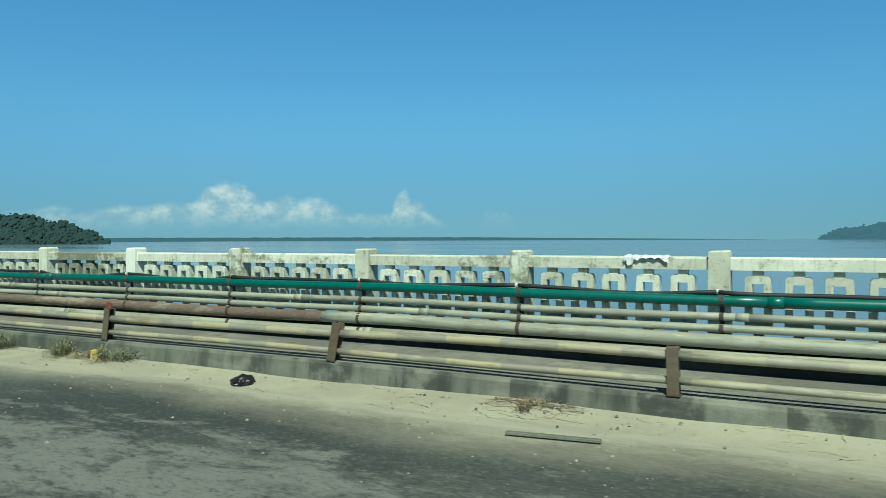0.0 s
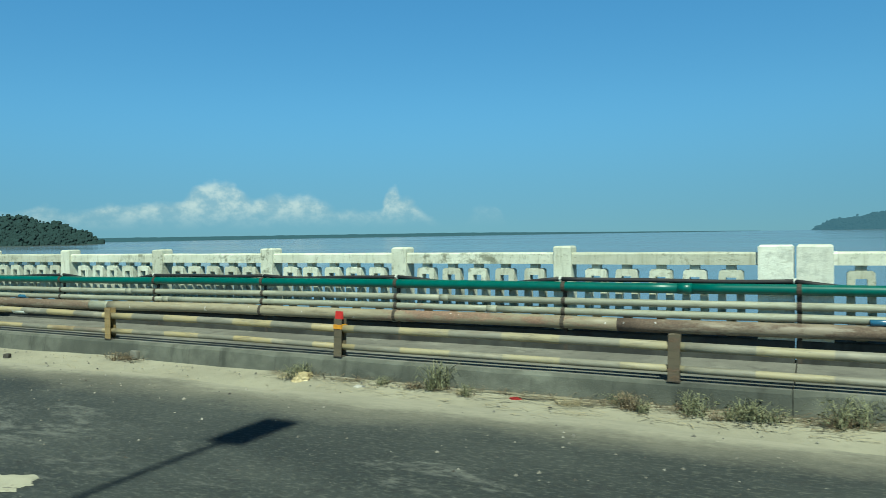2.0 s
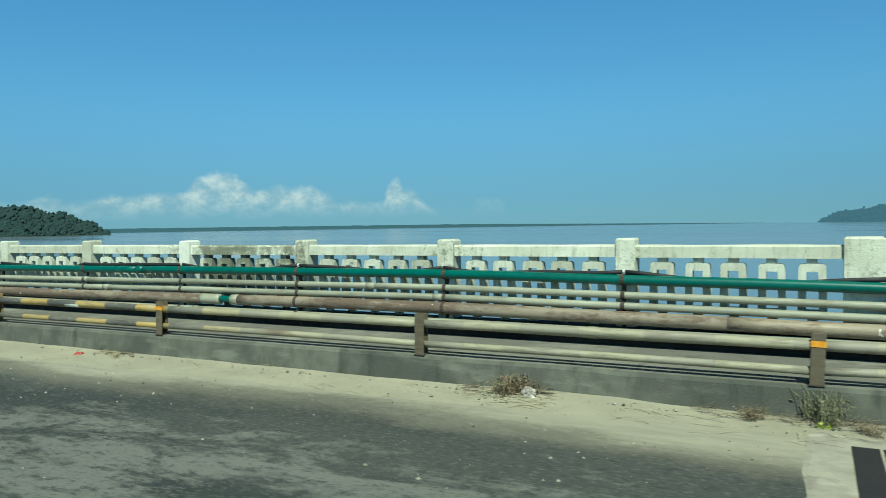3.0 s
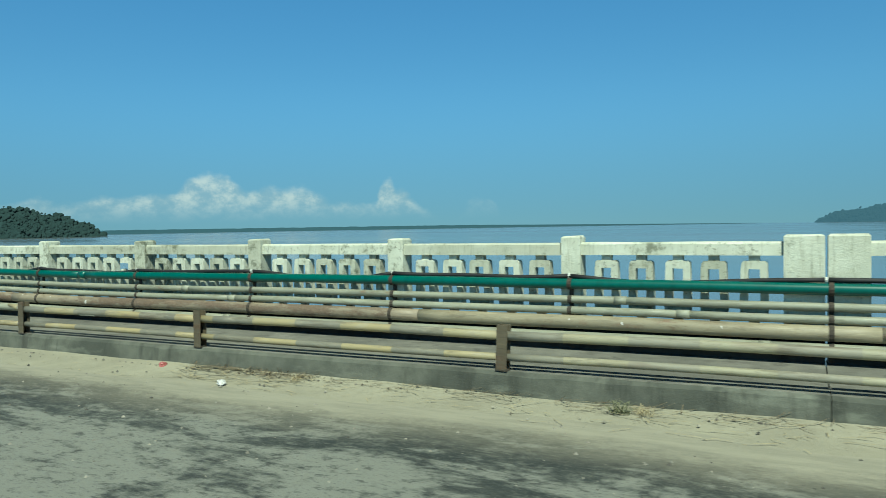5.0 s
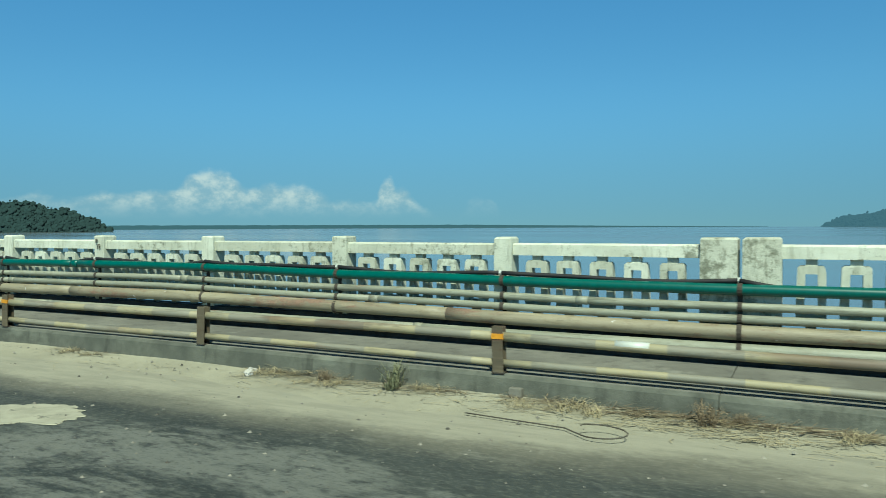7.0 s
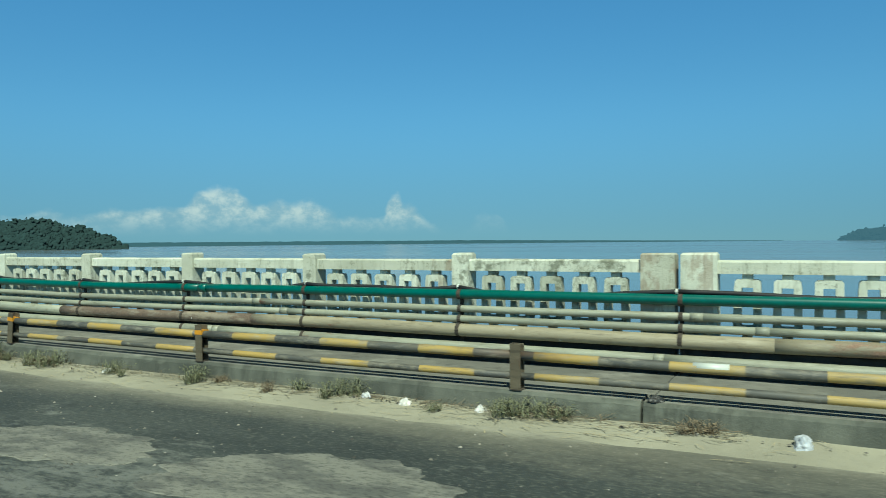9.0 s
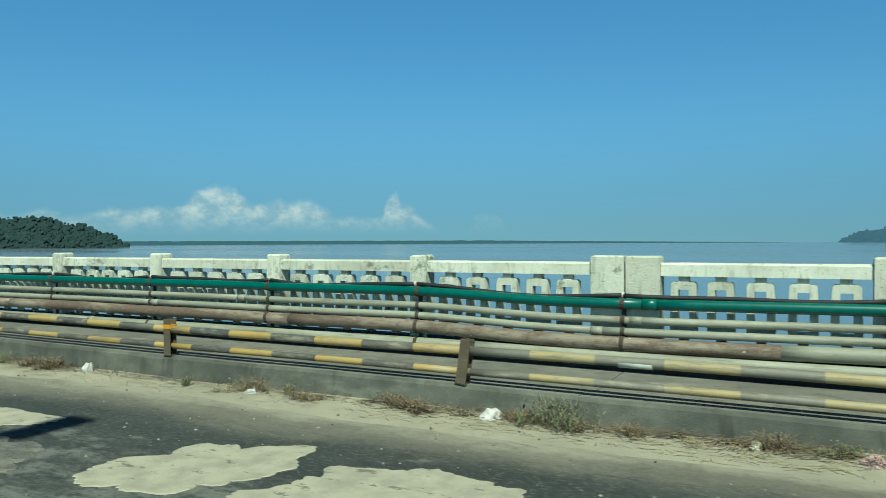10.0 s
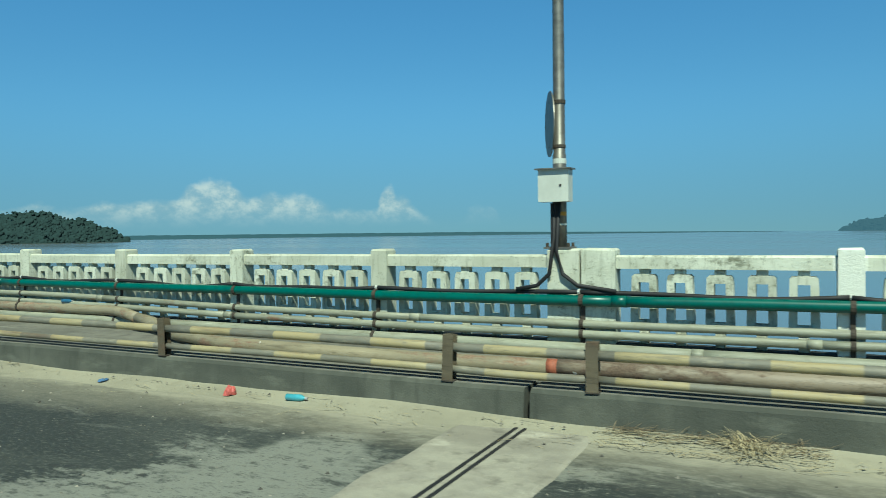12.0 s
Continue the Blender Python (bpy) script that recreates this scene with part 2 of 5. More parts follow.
def asphalt():
    """Old bleached asphalt: dark wheel-worn areas, pale dust that thickens towards the kerb, stones."""
    m, k, bsdf = material("worn_asphalt")
    p = where(k)
    sep = k.add("ShaderNodeSeparateXYZ")
    k.put(sep.inputs[0], p)
    y = sep.outputs[1]
    x = sep.outputs[0]
    broad = k.noise(k.scaled(p, 0.30, 0.9, 1.0), 1.0, 5.0, 0.6)
    blot = k.noise(k.scaled(p, 0.6, 1.3, 1.0), 1.5, 8.0, 0.70, 0.6)
    drag = k.noise(k.scaled(p, 0.8, 4.5, 1.0), 1.4, 7.0, 0.72)
    lump = k.noise(k.scaled(p, 0.6, 1.0, 1.0), 11.0, 6.0, 0.75)
    grit, stone = k.noise(k.scaled(p, 0.5, 1.0, 1.0), 34.0, 6.0, 0.8), k.noise(k.scaled(p, 0.7, 1.0, 1.0), 60.0, 3.0, 0.7)
    col = k.mix(k.ramp(broad, 0.40, 0.60), (0.0215, 0.0285, 0.0270), (0.0435, 0.0515, 0.0465))
    # worn pale between the wheel tracks, least close to the kerb
    worn = k.math("MULTIPLY_ADD", k.ramp(y, 4.7, 3.3, -0.11, 0.025), 1.0, k.math("ADD", k.math("MULTIPLY", blot, 0.75), k.math("MULTIPLY", drag, 0.25)))
    zone = k.math("MULTIPLY", k.ramp(x, -40.0, -54.0), k.ramp(x, -92.0, -80.0))
    zone = k.math("MAXIMUM", zone, k.math("MULTIPLY", k.ramp(x, -160.0, -169.0, 0.0, 1.15), k.ramp(x, -187.0, -185.0, 0.15, 1.0)))
    sound = k.math("MULTIPLY", k.ramp(x, -7.0, -10.0), k.ramp(x, -24.0, -21.0))
    worn = k.math("MULTIPLY_ADD", sound, -0.095, worn)
    worn = k.math("MULTIPLY_ADD", zone, 0.085, worn)
    worn = k.math("MULTIPLY_ADD", k.math("SUBTRACT", lump, 0.5), 0.30, worn)
    # single worn areas and patches of newer tar: middle, half lengths, how pale
    frayed = k.math("ADD", k.math("MULTIPLY", k.math("SUBTRACT", blot, 0.5), 2.2), k.math("MULTIPLY", k.math("SUBTRACT", lump, 0.5), 1.2))
    for cx, cy, rx, ry, pale in ROAD_WEAR:
        u = k.math("DIVIDE", k.math("SUBTRACT", x, cx), rx)
        v = k.math("DIVIDE", k.math("SUBTRACT", y, cy), ry)
        d = k.math("ADD", k.math("ADD", k.math("MULTIPLY", u, u), k.math("MULTIPLY", v, v)), frayed)
        worn = k.math("ADD", worn, k.ramp(d, 0.55, 1.35, pale, 0.0))
    col = k.mix(k.math("MULTIPLY", k.ramp(worn, 0.455, 0.60), 0.76), col, k.mix(zone, (0.158, 0.165, 0.145), (0.246, 0.257, 0.220)))
    col = k.mix(k.math("MULTIPLY", k.ramp(grit, 0.50, 0.64), 0.50), col, (0.141, 0.149, 0.120))
    col = k.mix(k.math("MULTIPLY", k.ramp(grit, 0.36, 0.47, 1.0, 0.0), 0.60), col, (0.0188, 0.0212, 0.0212))
    col = k.mix(k.math("MULTIPLY", k.ramp(lump, 0.36, 0.47, 1.0, 0.0), 0.62), col, (0.0204, 0.0228, 0.0228))
    pock = k.noise(k.scaled(p, 0.45, 1.0, 1.0), 17.0, 5.0, 0.7)
    col = k.mix(k.math("MULTIPLY", k.ramp(pock, 0.57, 0.66), 0.45), col, (0.030, 0.033, 0.032))
    col = k.mix(k.math("MULTIPLY", k.ramp(pock, 0.27, 0.345, 1.0, 0.0), 0.5), col, (0.27, 0.265, 0.225))
    pale = k.math("MULTIPLY", k.ramp(stone, 0.68, 0.73), 0.7)
    col = k.mix(pale, col, (0.3297, 0.314, 0.2591))
    # dust and sand, out to a ragged edge
    rim = k.math("MULTIPLY", k.ramp(x, -56.0, -72.0, 0.0, -0.16), k.ramp(x, -120.0, -104.0))
    rim = k.math("ADD", rim, k.ramp(x, -168.0, -184.0, 0.0, 0.28))
    rim = k.math("ADD", rim, k.ramp(x, -14.0, -4.0, 0.0, -0.10))
    rim = k.math("MULTIPLY_ADD", k.math("MULTIPLY", k.ramp(x, -118.0, -126.0), k.ramp(x, -166.0, -158.0)), 0.20, rim)
    edge = k.math("MULTIPLY_ADD", k.math("SUBTRACT", k.noise(k.scaled(p, 0.40, 0.9, 1.0), 0.8, 6.0, 0.65), 0.5), 1.5, k.math("SUBTRACT", y, rim))
    edge = k.math("MULTIPLY_ADD", k.math("SUBTRACT", lump, 0.5), 0.40, edge)
    edge = k.math("MULTIPLY_ADD", k.math("SUBTRACT", grit, 0.5), 0.25, edge)
    col = k.mix(k.ramp(edge, 4.35, 5.0, 0.0, 0.50), col, (0.2355, 0.2237, 0.1688))
    dust = k.ramp(edge, 4.86, 5.26)
    col = k.mix(dust, col, k.mix(k.ramp(drag, 0.4, 0.65), (0.298, 0.287, 0.220), (0.243, 0.236, 0.182)))
    rough = k.ramp(broad, 0.3, 0.7, 0.82, 0.95)
    finish(k, bsdf, col, rough, k.bump(k.math("ADD", grit, k.math("MULTIPLY", lump, 0.8)), 0.4, 0.010))
    return m


def sand(name="drifted_sand", tone=(0.320, 0.308, 0.231)):
    m, k, bsdf = material(name)
    p = where(k)
    broad, mid, fine = k.noise(p, 1.1, 5.0, 0.6), k.noise(p, 9.0, 5.0, 0.65), k.noise(p, 140.0, 3.0, 0.7)
    bits = k.noise(p, 46.0, 4.0, 0.8)
    col = k.mix(k.ramp(broad, 0.35, 0.65), tone, tuple(c * 0.82 for c in tone))
    col = k.mix(k.math("MULTIPLY", k.ramp(mid, 0.5, 0.7), 0.35), col, tuple(c * 0.66 for c in tone))
    col = k.mix(k.math("MULTIPLY", k.ramp(bits, 0.64, 0.70), 0.75), col, (0.1177, 0.0981, 0.0628))
    finish(k, bsdf, col, 0.97, k.bump(k.math("ADD", k.math("ADD", fine, mid), bits), 0.5, 0.008))
    return m


def pale_patch():
    """A worn-through patch of pale screed with pits of dark grit."""
    m, k, bsdf = material("pale_screed")
    p = where(k)
    mid, fine, pits = k.noise(p, 5.0, 5.0, 0.6), k.noise(p, 70.0, 4.0, 0.7), k.noise(k.scaled(p, 0.7, 1.4, 1.0), 5.5, 5.0, 0.70)
    col = k.mix(k.ramp(mid, 0.35, 0.7), (0.369, 0.3572, 0.2708), (0.2747, 0.2669, 0.2041))
    col = k.mix(k.math("MULTIPLY", k.ramp(pits, 0.585, 0.64), 0.80), col, (0.1021, 0.1005, 0.0824))
    finish(k, bsdf, col, 0.95, k.bump(k.math("ADD", fine, pits), 0.5, 0.01))
    return m


def worn_grey():
    """Asphalt worn down to grey stone, thin and patchy."""
    m, k, bsdf = material("stone_grey_wear")
    p = where(k)
    mid, fine = k.noise(k.scaled(p, 0.6, 1.2, 1.0), 3.0, 7.0, 0.72), k.noise(k.scaled(p, 0.5, 1.0, 1.0), 36.0, 5.0, 0.8)
    col = k.mix(k.ramp(mid, 0.42, 0.60), (0.1845, 0.1845, 0.1531), (0.0981, 0.1005, 0.0879))
    col = k.mix(k.math("MULTIPLY", k.ramp(fine, 0.36, 0.52, 1.0, 0.0), 0.65), col, (0.0314, 0.0338, 0.0314))
    finish(k, bsdf, col, 0.95, k.bump(fine, 0.6, 0.008))
    return m


def painted_steel(name, tone, rust_amount, rust=(0.1256, 0.0667, 0.0393), splashes=0.0):
    """Cream or grey pipe paint, chalked on top, with rust breaking through."""
    m, k, bsdf = material(name)
    p, luck = where(k), chance(k)
    shift = k.add("ShaderNodeVectorMath", operation="ADD")
    k.put(shift.inputs[0], p)
    off = k.add("ShaderNodeCombineXYZ")
    k.put(off.inputs[0], k.math("MULTIPLY", luck, 91.0))
    k.put(shift.inputs[1], off.outputs[0])
    q = shift.outputs[0]
    long = k.noise(k.scaled(q, 0.55, 3.0, 3.0), 1.0, 5.0, 0.6)
    flake = k.noise(k.scaled(q, 3.0, 8.0, 8.0), 1.6, 6.0, 0.7)
    fine = k.noise(q, 60.0, 4.0, 0.7)
    col = k.mix(k.ramp(long, 0.3, 0.7), tone, tuple(c * 0.66 for c in tone))
    col = k.mix(k.math("MULTIPLY", k.ramp(flake, 0.50, 0.68), 0.50), col, (tone[0] * 0.55, tone[1] * 0.5, tone[2] * 0.42))
    scale = k.noise(k.scaled(q, 1.2, 14.0, 14.0), 1.7, 7.0, 0.75)
    col = k.mix(k.math("MULTIPLY", k.ramp(scale, 0.53, 0.66), 0.55), col, (tone[0] * 0.30, tone[1] * 0.30, tone[2] * 0.28))
    col = k.mix(k.math("MULTIPLY", k.ramp(scale, 0.34, 0.46, 1.0, 0.0), 0.45), col, tuple(c * 1.45 for c in tone))
    edge = 0.78 - 0.5 * rust_amount
    wear = k.ramp(k.math("ADD", k.math("MULTIPLY", long, 0.62), k.math("MULTIPLY", flake, 0.38)), edge - 0.05, edge + 0.05)
    rusty = k.mix(k.ramp(fine, 0.35, 0.7), rust, tuple(c * 1.7 for c in rust))
    rusty = k.mix(k.math("MULTIPLY", k.ramp(flake, 0.35, 0.55, 1.0, 0.0), 0.5), rusty, tuple(c * 0.5 for c in rust))
    rusty = k.mix(k.math("MULTIPLY", k.ramp(scale, 0.34, 0.47, 1.0, 0.0), 0.5), rusty, tuple(c * 2.2 for c in rust))
    col = k.mix(wear, col, rusty)
    if splashes:       # bird droppings
        spot = k.ramp(k.noise(k.scaled(q, 0.9, 1.0, 0.7), 13.0, 2.0, 0.5), 0.735, 0.755)
        col = k.mix(k.math("MULTIPLY", spot, splashes), col, (0.5652, 0.5574, 0.5181))
    finish(k, bsdf, col, k.ramp(wear, 0.0, 1.0, 0.55, 0.92), k.bump(k.math("ADD", fine, flake), 0.35, 0.006))
    return m


def striped_steel():
    """Guard-rail paint in yellow and black bands, bright on the later part of the bridge, bleached before it."""
    m, k, bsdf = material("banded_rail_paint")
    p = where(k)
    sep = k.add("ShaderNodeSeparateXYZ")
    k.put(sep.inputs[0], p)
    x = sep.outputs[0]
    wob = k.math("MULTIPLY_ADD", k.math("SUBTRACT", k.noise(p, 0.35, 2.0, 0.5), 0.5), 0.10, x)
    wob = k.math("ADD", wob, k.ramp(x, -150.0, -134.0, 0.0, -0.52))
    wob = k.math("ADD", wob, k.ramp(x, -66.0, -56.0, 0.0, 0.36))
    saw = k.math("FRACT", k.math("DIVIDE", k.math("ADD", wob, 161.354), 1.08))
    band = k.ramp(saw, 0.49, 0.51)
    long, flake = k.noise(k.scaled(p, 0.6, 3.0, 3.0), 1.0, 4.0, 0.6), k.noise(k.scaled(p, 3.0, 9.0, 9.0), 1.8, 6.0, 0.7)
    bright = k.ramp(x, -122.0, -132.0)
    for e, w, much in ((-19.0, -29.0, 0.45), (-38.0, -50.0, 1.0), (-66.0, -82.0, 0.4), (-82.0, -112.0, 0.2), (14.0, -19.0, 0.22)):
        reach = k.math("MULTIPLY", k.ramp(x, e, e - 2.5), k.ramp(x, w - 2.5, w))
        bright = k.math("MAXIMUM", bright, k.math("MULTIPLY", reach, much))
    bright = k.math("MULTIPLY", bright, k.ramp(x, -180.0, -174.0, 0.5, 1.0))
    bright = k.math("MULTIPLY", bright, k.math("MAXIMUM", k.ramp(x, -151.0, -153.0, 0.5, 1.0), k.ramp(x, -144.0, -142.5, 0.5, 1.0)))
    bright = k.math("MULTIPLY", bright, k.ramp(long, 0.30, 0.60, 0.7, 1.0))
    fresh = k.math("MULTIPLY", bright, k.ramp(x, -168.0, -158.0, 0.8, 1.0))
    yellow = k.mix(fresh, (0.2904, 0.2787, 0.1923), (0.345, 0.240, 0.066))
    black = k.mix(bright, (0.2355, 0.2276, 0.1766), (0.055, 0.0573, 0.0534))
    col = k.mix(band, yellow, black)
    chalk = k.math("MULTIPLY", k.ramp(flake, 0.48, 0.66), 0.55)
    col = k.mix(chalk, col, (0.2355, 0.2159, 0.1648))
    col = k.mix(k.math("MULTIPLY", k.ramp(k.noise(k.scaled(p, 2.2, 7.0, 7.0), 1.3, 5.0, 0.6), 0.56, 0.68), 0.50), col, (0.3297, 0.3062, 0.2276))
    col = k.mix(k.math("MULTIPLY", k.ramp(long, 0.56, 0.70), 0.75), col, (0.1177, 0.0785, 0.051))
    soot = k.noise(k.scaled(p, 1.3, 9.0, 9.0), 2.4, 7.0, 0.72)
    col = k.mix(k.math("MULTIPLY", k.ramp(soot, 0.50, 0.66), 0.60), col, (0.115, 0.104, 0.072))
    finish(k, bsdf, col, 0.62, k.bump(flake, 0.3, 0.005))
    return m


def plain(name, tone, rough=0.6, metal=0.0, vary=0.35, grain=30.0, bump=0.2):
    m, k, bsdf = material(name)
    p = where(k)
    a, b = k.noise(p, grain, 5.0, 0.65), k.noise(p, grain * 0.12, 4.0, 0.6)
    col = k.mix(k.ramp(a, 0.35, 0.7), tone, tuple(c * (1.0 - vary) for c in tone))
    col = k.mix(k.math("MULTIPLY", k.ramp(b, 0.4, 0.65), vary), col, tuple(c * 0.6 for c in tone))
    finish(k, bsdf, col, rough, k.bump(a, bump, 0.004), metal)
    return m


def foliage(name, tone, haze_glow=None):
    m, k, bsdf = material(name)
    p = where(k)
    tint = k.add("ShaderNodeNewGeometry").outputs["Random Per Island"]
    a = k.noise(p, 0.08, 5.0, 0.7)
    col = k.mix(tint, tuple(c * 0.85 for c in tone), tuple(c * 1.15 for c in tone))
    col = k.mix(k.ramp(a, 0.35, 0.7, 0.0, 0.6), col, tuple(c * 0.55 for c in tone))
    lean = k.add("ShaderNodeVectorMath", operation="MULTIPLY_ADD")      # normals leaned towards the sun to flatten the crowns' shading, as haze would
    k.put(lean.inputs[0], k.add("ShaderNodeNewGeometry").outputs["Normal"])
    lean.inputs[1].default_value, lean.inputs[2].default_value = (0.18, 0.18, 0.18), (0.22, -0.45, 0.52)
    unit = k.add("ShaderNodeVectorMath", operation="NORMALIZE")
    k.put(unit.inputs[0], lean.outputs[0])
    finish(k, bsdf, col, 0.9, unit.outputs[0])
    bsdf.inputs["Specular IOR Level"].default_value = 0.08
    # bluish emission paints distance haze over the woods
    if haze_glow:
        bsdf.inputs["Emission Color"].default_value = (*haze_glow, 1.0)
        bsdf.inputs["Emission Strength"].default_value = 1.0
    return m


def sea_water():
    m, k, bsdf = material("calm_sea")
    p = where(k)
    ripple = k.noise(k.scaled(p, 0.25, 0.08, 1.0), 0.6, 3.0, 0.6)
    slick = k.noise(k.scaled(p, 0.0010, 0.0035, 1.0), 1.0, 4.0, 0.55)
    col = k.mix(k.ramp(slick, 0.4, 0.6), (0.1177, 0.1452, 0.1492), (0.1374, 0.1609, 0.1609))
    finish(k, bsdf, col, k.ramp(slick, 0.35, 0.65, 0.10, 0.18), k.bump(ripple, 0.012, 0.05))
    bsdf.inputs["IOR"].default_value = 1.33
    return m


WHITE = whitewash()
KERB = concrete("stained_kerb_concrete", (0.117, 0.124, 0.101), (0.076, 0.082, 0.067), (0.047, 0.053, 0.044))
KERB_FACE = concrete("kerb_face_concrete", (0.117, 0.124, 0.101), (0.076, 0.082, 0.067), (0.047, 0.053, 0.044), True)
WALKWAY = concrete("walkway_concrete", (0.182, 0.181, 0.152), (0.140, 0.139, 0.119), (0.112, 0.112, 0.096))
# concrete darkened in its colour to stand in for deep shade
SHADE_BLACK = concrete("shade_black_concrete", (0.046, 0.049, 0.043), (0.026, 0.028, 0.025), (0.017, 0.019, 0.017))
PALE_CONCRETE = concrete("joint_concrete", (0.3376, 0.3258, 0.263), (0.2591, 0.2473, 0.2041), (0.2198, 0.208, 0.1688))
ASPHALT, SAND, SCREED = asphalt(), sand(), pale_patch()
GREEN = plain("green_pvc", (0.0010, 0.1010, 0.0800), 0.36, 0.0, 0.22, 14.0, 0.05)
CREAM = painted_steel("cream_pipe_paint", (0.298, 0.308, 0.236), 0.28)
CREAM_WORN = painted_steel("worn_cream_pipe_paint", (0.2904, 0.2591, 0.1766), 0.42, (0.157, 0.1021, 0.0707), 0.8)
RUST = painted_steel("rusted_pipe_paint", (0.235, 0.20, 0.148), 0.60, (0.088, 0.064, 0.047), 0.9)
PATCHY = painted_steel("patchy_pipe_paint", (0.272, 0.232, 0.165), 0.53, (0.108, 0.079, 0.056), 0.9)
BANDED = striped_steel()
POST_STEEL = painted_steel("guard_post_paint", (0.110, 0.092, 0.060), 0.44, (0.076, 0.050, 0.032))
YELLOW_POST = painted_steel("yellow_post_paint", (0.26, 0.19, 0.085), 0.45, (0.11, 0.08, 0.05))
BRACKET = plain("rusty_bracket_steel", (0.072, 0.060, 0.046), 0.85, 0.2, 0.5, 40.0)
CABLE = plain("black_cable_rubber", (0.0120, 0.0130, 0.0150), 0.68, 0.0, 0.3, 25.0)
RUBBER = plain("joint_rubber", (0.0173, 0.0181, 0.0196), 0.75, 0.0, 0.4, 18.0)
GALV = plain("weathered_galvanised_steel", (0.212, 0.208, 0.1845), 0.48, 0.55, 0.45, 9.0)
BOX_PAINT = plain("pale_box_enamel", (0.5181, 0.5495, 0.4946), 0.5, 0.0, 0.12, 7.0, 0.05)
TAPE = plain("orange_reflective_tape", (0.628, 0.2826, 0.0236), 0.45, 0.0, 0.25, 25.0)
FLANGE = plain("faded_orange_primer", (0.33, 0.105, 0.06), 0.7, 0.0, 0.35, 25.0)
RED = plain("red_reflector", (0.4867, 0.0275, 0.0236), 0.35, 0.0, 0.2, 25.0)
DULL_RED = plain("dull_red_reflector", (0.17, 0.045, 0.035), 0.6, 0.0, 0.4, 25.0)
SEA = sea_water()
# island foliage tone pushed towards blue, haze put into the base colour
WOODS = foliage("island_foliage", (0.022, 0.044, 0.044))
# headland and far shore: the second colour is emission standing in for haze
HAZY_WOODS = foliage("distant_foliage_haze", (0.005, 0.0095, 0.0095), (0.044, 0.110, 0.156))
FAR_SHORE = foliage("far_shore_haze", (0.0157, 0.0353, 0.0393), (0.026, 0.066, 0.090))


# ---- mesh helpers ----
def mesh_of(bm, name, mat, smooth=False):
    bmesh.ops.recalc_face_normals(bm, faces=bm.faces)
    me = bpy.data.meshes.new(name)
    bm.to_mesh(me)
    bm.free()
    me.materials.append(mat)
    if smooth:
        me.polygons.foreach_set("use_smooth", [True] * len(me.polygons))
    return me


def part(name, bm, mat, parent, label="", smooth=False):
    ob = new(name, mesh_of(bm, name, mat, smooth))
    ob.parent = parent
    return tagged(ob, label)


def shared(name, me, parent, at=(0, 0, 0), turn=(0, 0, 0)):
    ob = new(name, me)
    ob.parent = parent
    ob.location, ob.rotation_euler = at, turn
    return ob


def empty(name, at=(0, 0, 0)):
    ob = new(name)
    ob.location = at
    ob.empty_display_size = 0.2
    return ob


def box(bm, x0, x1, y0, y1, z0, z1, taper=0.0, chamfer=0.0):
    """A block; taper draws its top in; chamfer cuts the top edges."""
    def ring(inset, z):
        return [bm.verts.new(v) for v in ((x0 + inset, y0 + inset, z), (x1 - inset, y0 + inset, z),
                                          (x1 - inset, y1 - inset, z), (x0 + inset, y1 - inset, z))]
    rings = [ring(0, z0), ring(taper, z1 - chamfer)]
    if chamfer:
        rings.append(ring(taper + chamfer, z1))
    for a, b in zip(rings, rings[1:]):
        for i in range(4):
            bm.faces.new((a[i], a[(i + 1) % 4], b[(i + 1) % 4], b[i]))
    bm.faces.new(rings[0][::-1])
    bm.faces.new(rings[-1])


def prism(bm, outline, y0, y1):
    """Extrude an outline in x and z from y0 to y1."""
    a = [bm.verts.new((x, y0, z)) for x, z in outline]
    b = [bm.verts.new((x, y1, z)) for x, z in outline]
    n = len(a)
    bm.faces.new(a)
    bm.faces.new(b[::-1])
    for i in range(n):
        bm.faces.new((a[i], b[i], b[(i + 1) % n], a[(i + 1) % n]))


def tube(bm, points, radius, sides=10, caps=True):
    pts = [Vector(q) for q in points]
    rings = []
    for i, q in enumerate(pts):
        ahead = (pts[min(i + 1, len(pts) - 1)] - pts[max(i - 1, 0)]).normalized()
        up = Vector((0, 0, 1)) if abs(ahead.z) < 0.95 else Vector((0, 1, 0))
        u = ahead.cross(up).normalized()
        v = u.cross(ahead)
        r = radius[i] if isinstance(radius, (list, tuple)) else radius
        rings.append([bm.verts.new(q + (u * math.cos(a) + v * math.sin(a)) * r)
                      for a in (2 * math.pi * s / sides for s in range(sides))])
    for a, b in zip(rings, rings[1:]):
        for s in range(sides):
            bm.faces.new((a[s], a[(s + 1) % sides], b[(s + 1) % sides], b[s]))
    if caps:
        bm.faces.new(rings[0][::-1])
        bm.faces.new(rings[-1])


def along(table, x):
    """Smooth interpolation in a table of (x, value) that runs towards -x."""
    if x >= table[0][0]:
        return table[0][1]
    for (a, va), (b, vb) in zip(table, table[1:]):
        if x >= b:
            s = (a - x) / (a - b)
            s = s * s * (3 - 2 * s)
            return va + (vb - va) * s
    return table[-1][1]


def n2(x, y, s=0.0):
    return noise.noise(Vector((x, y, s)))


# ---- plan ----
X_EAST, X_WEST = 34.6, -201.6         # ends of the built bridge
Y_KERB, Y_POST, Y_WALK = 5.84, 5.90, 7.50
Z_WALK, Z_SEA = 0.235, -16.3
BAY = 2.1
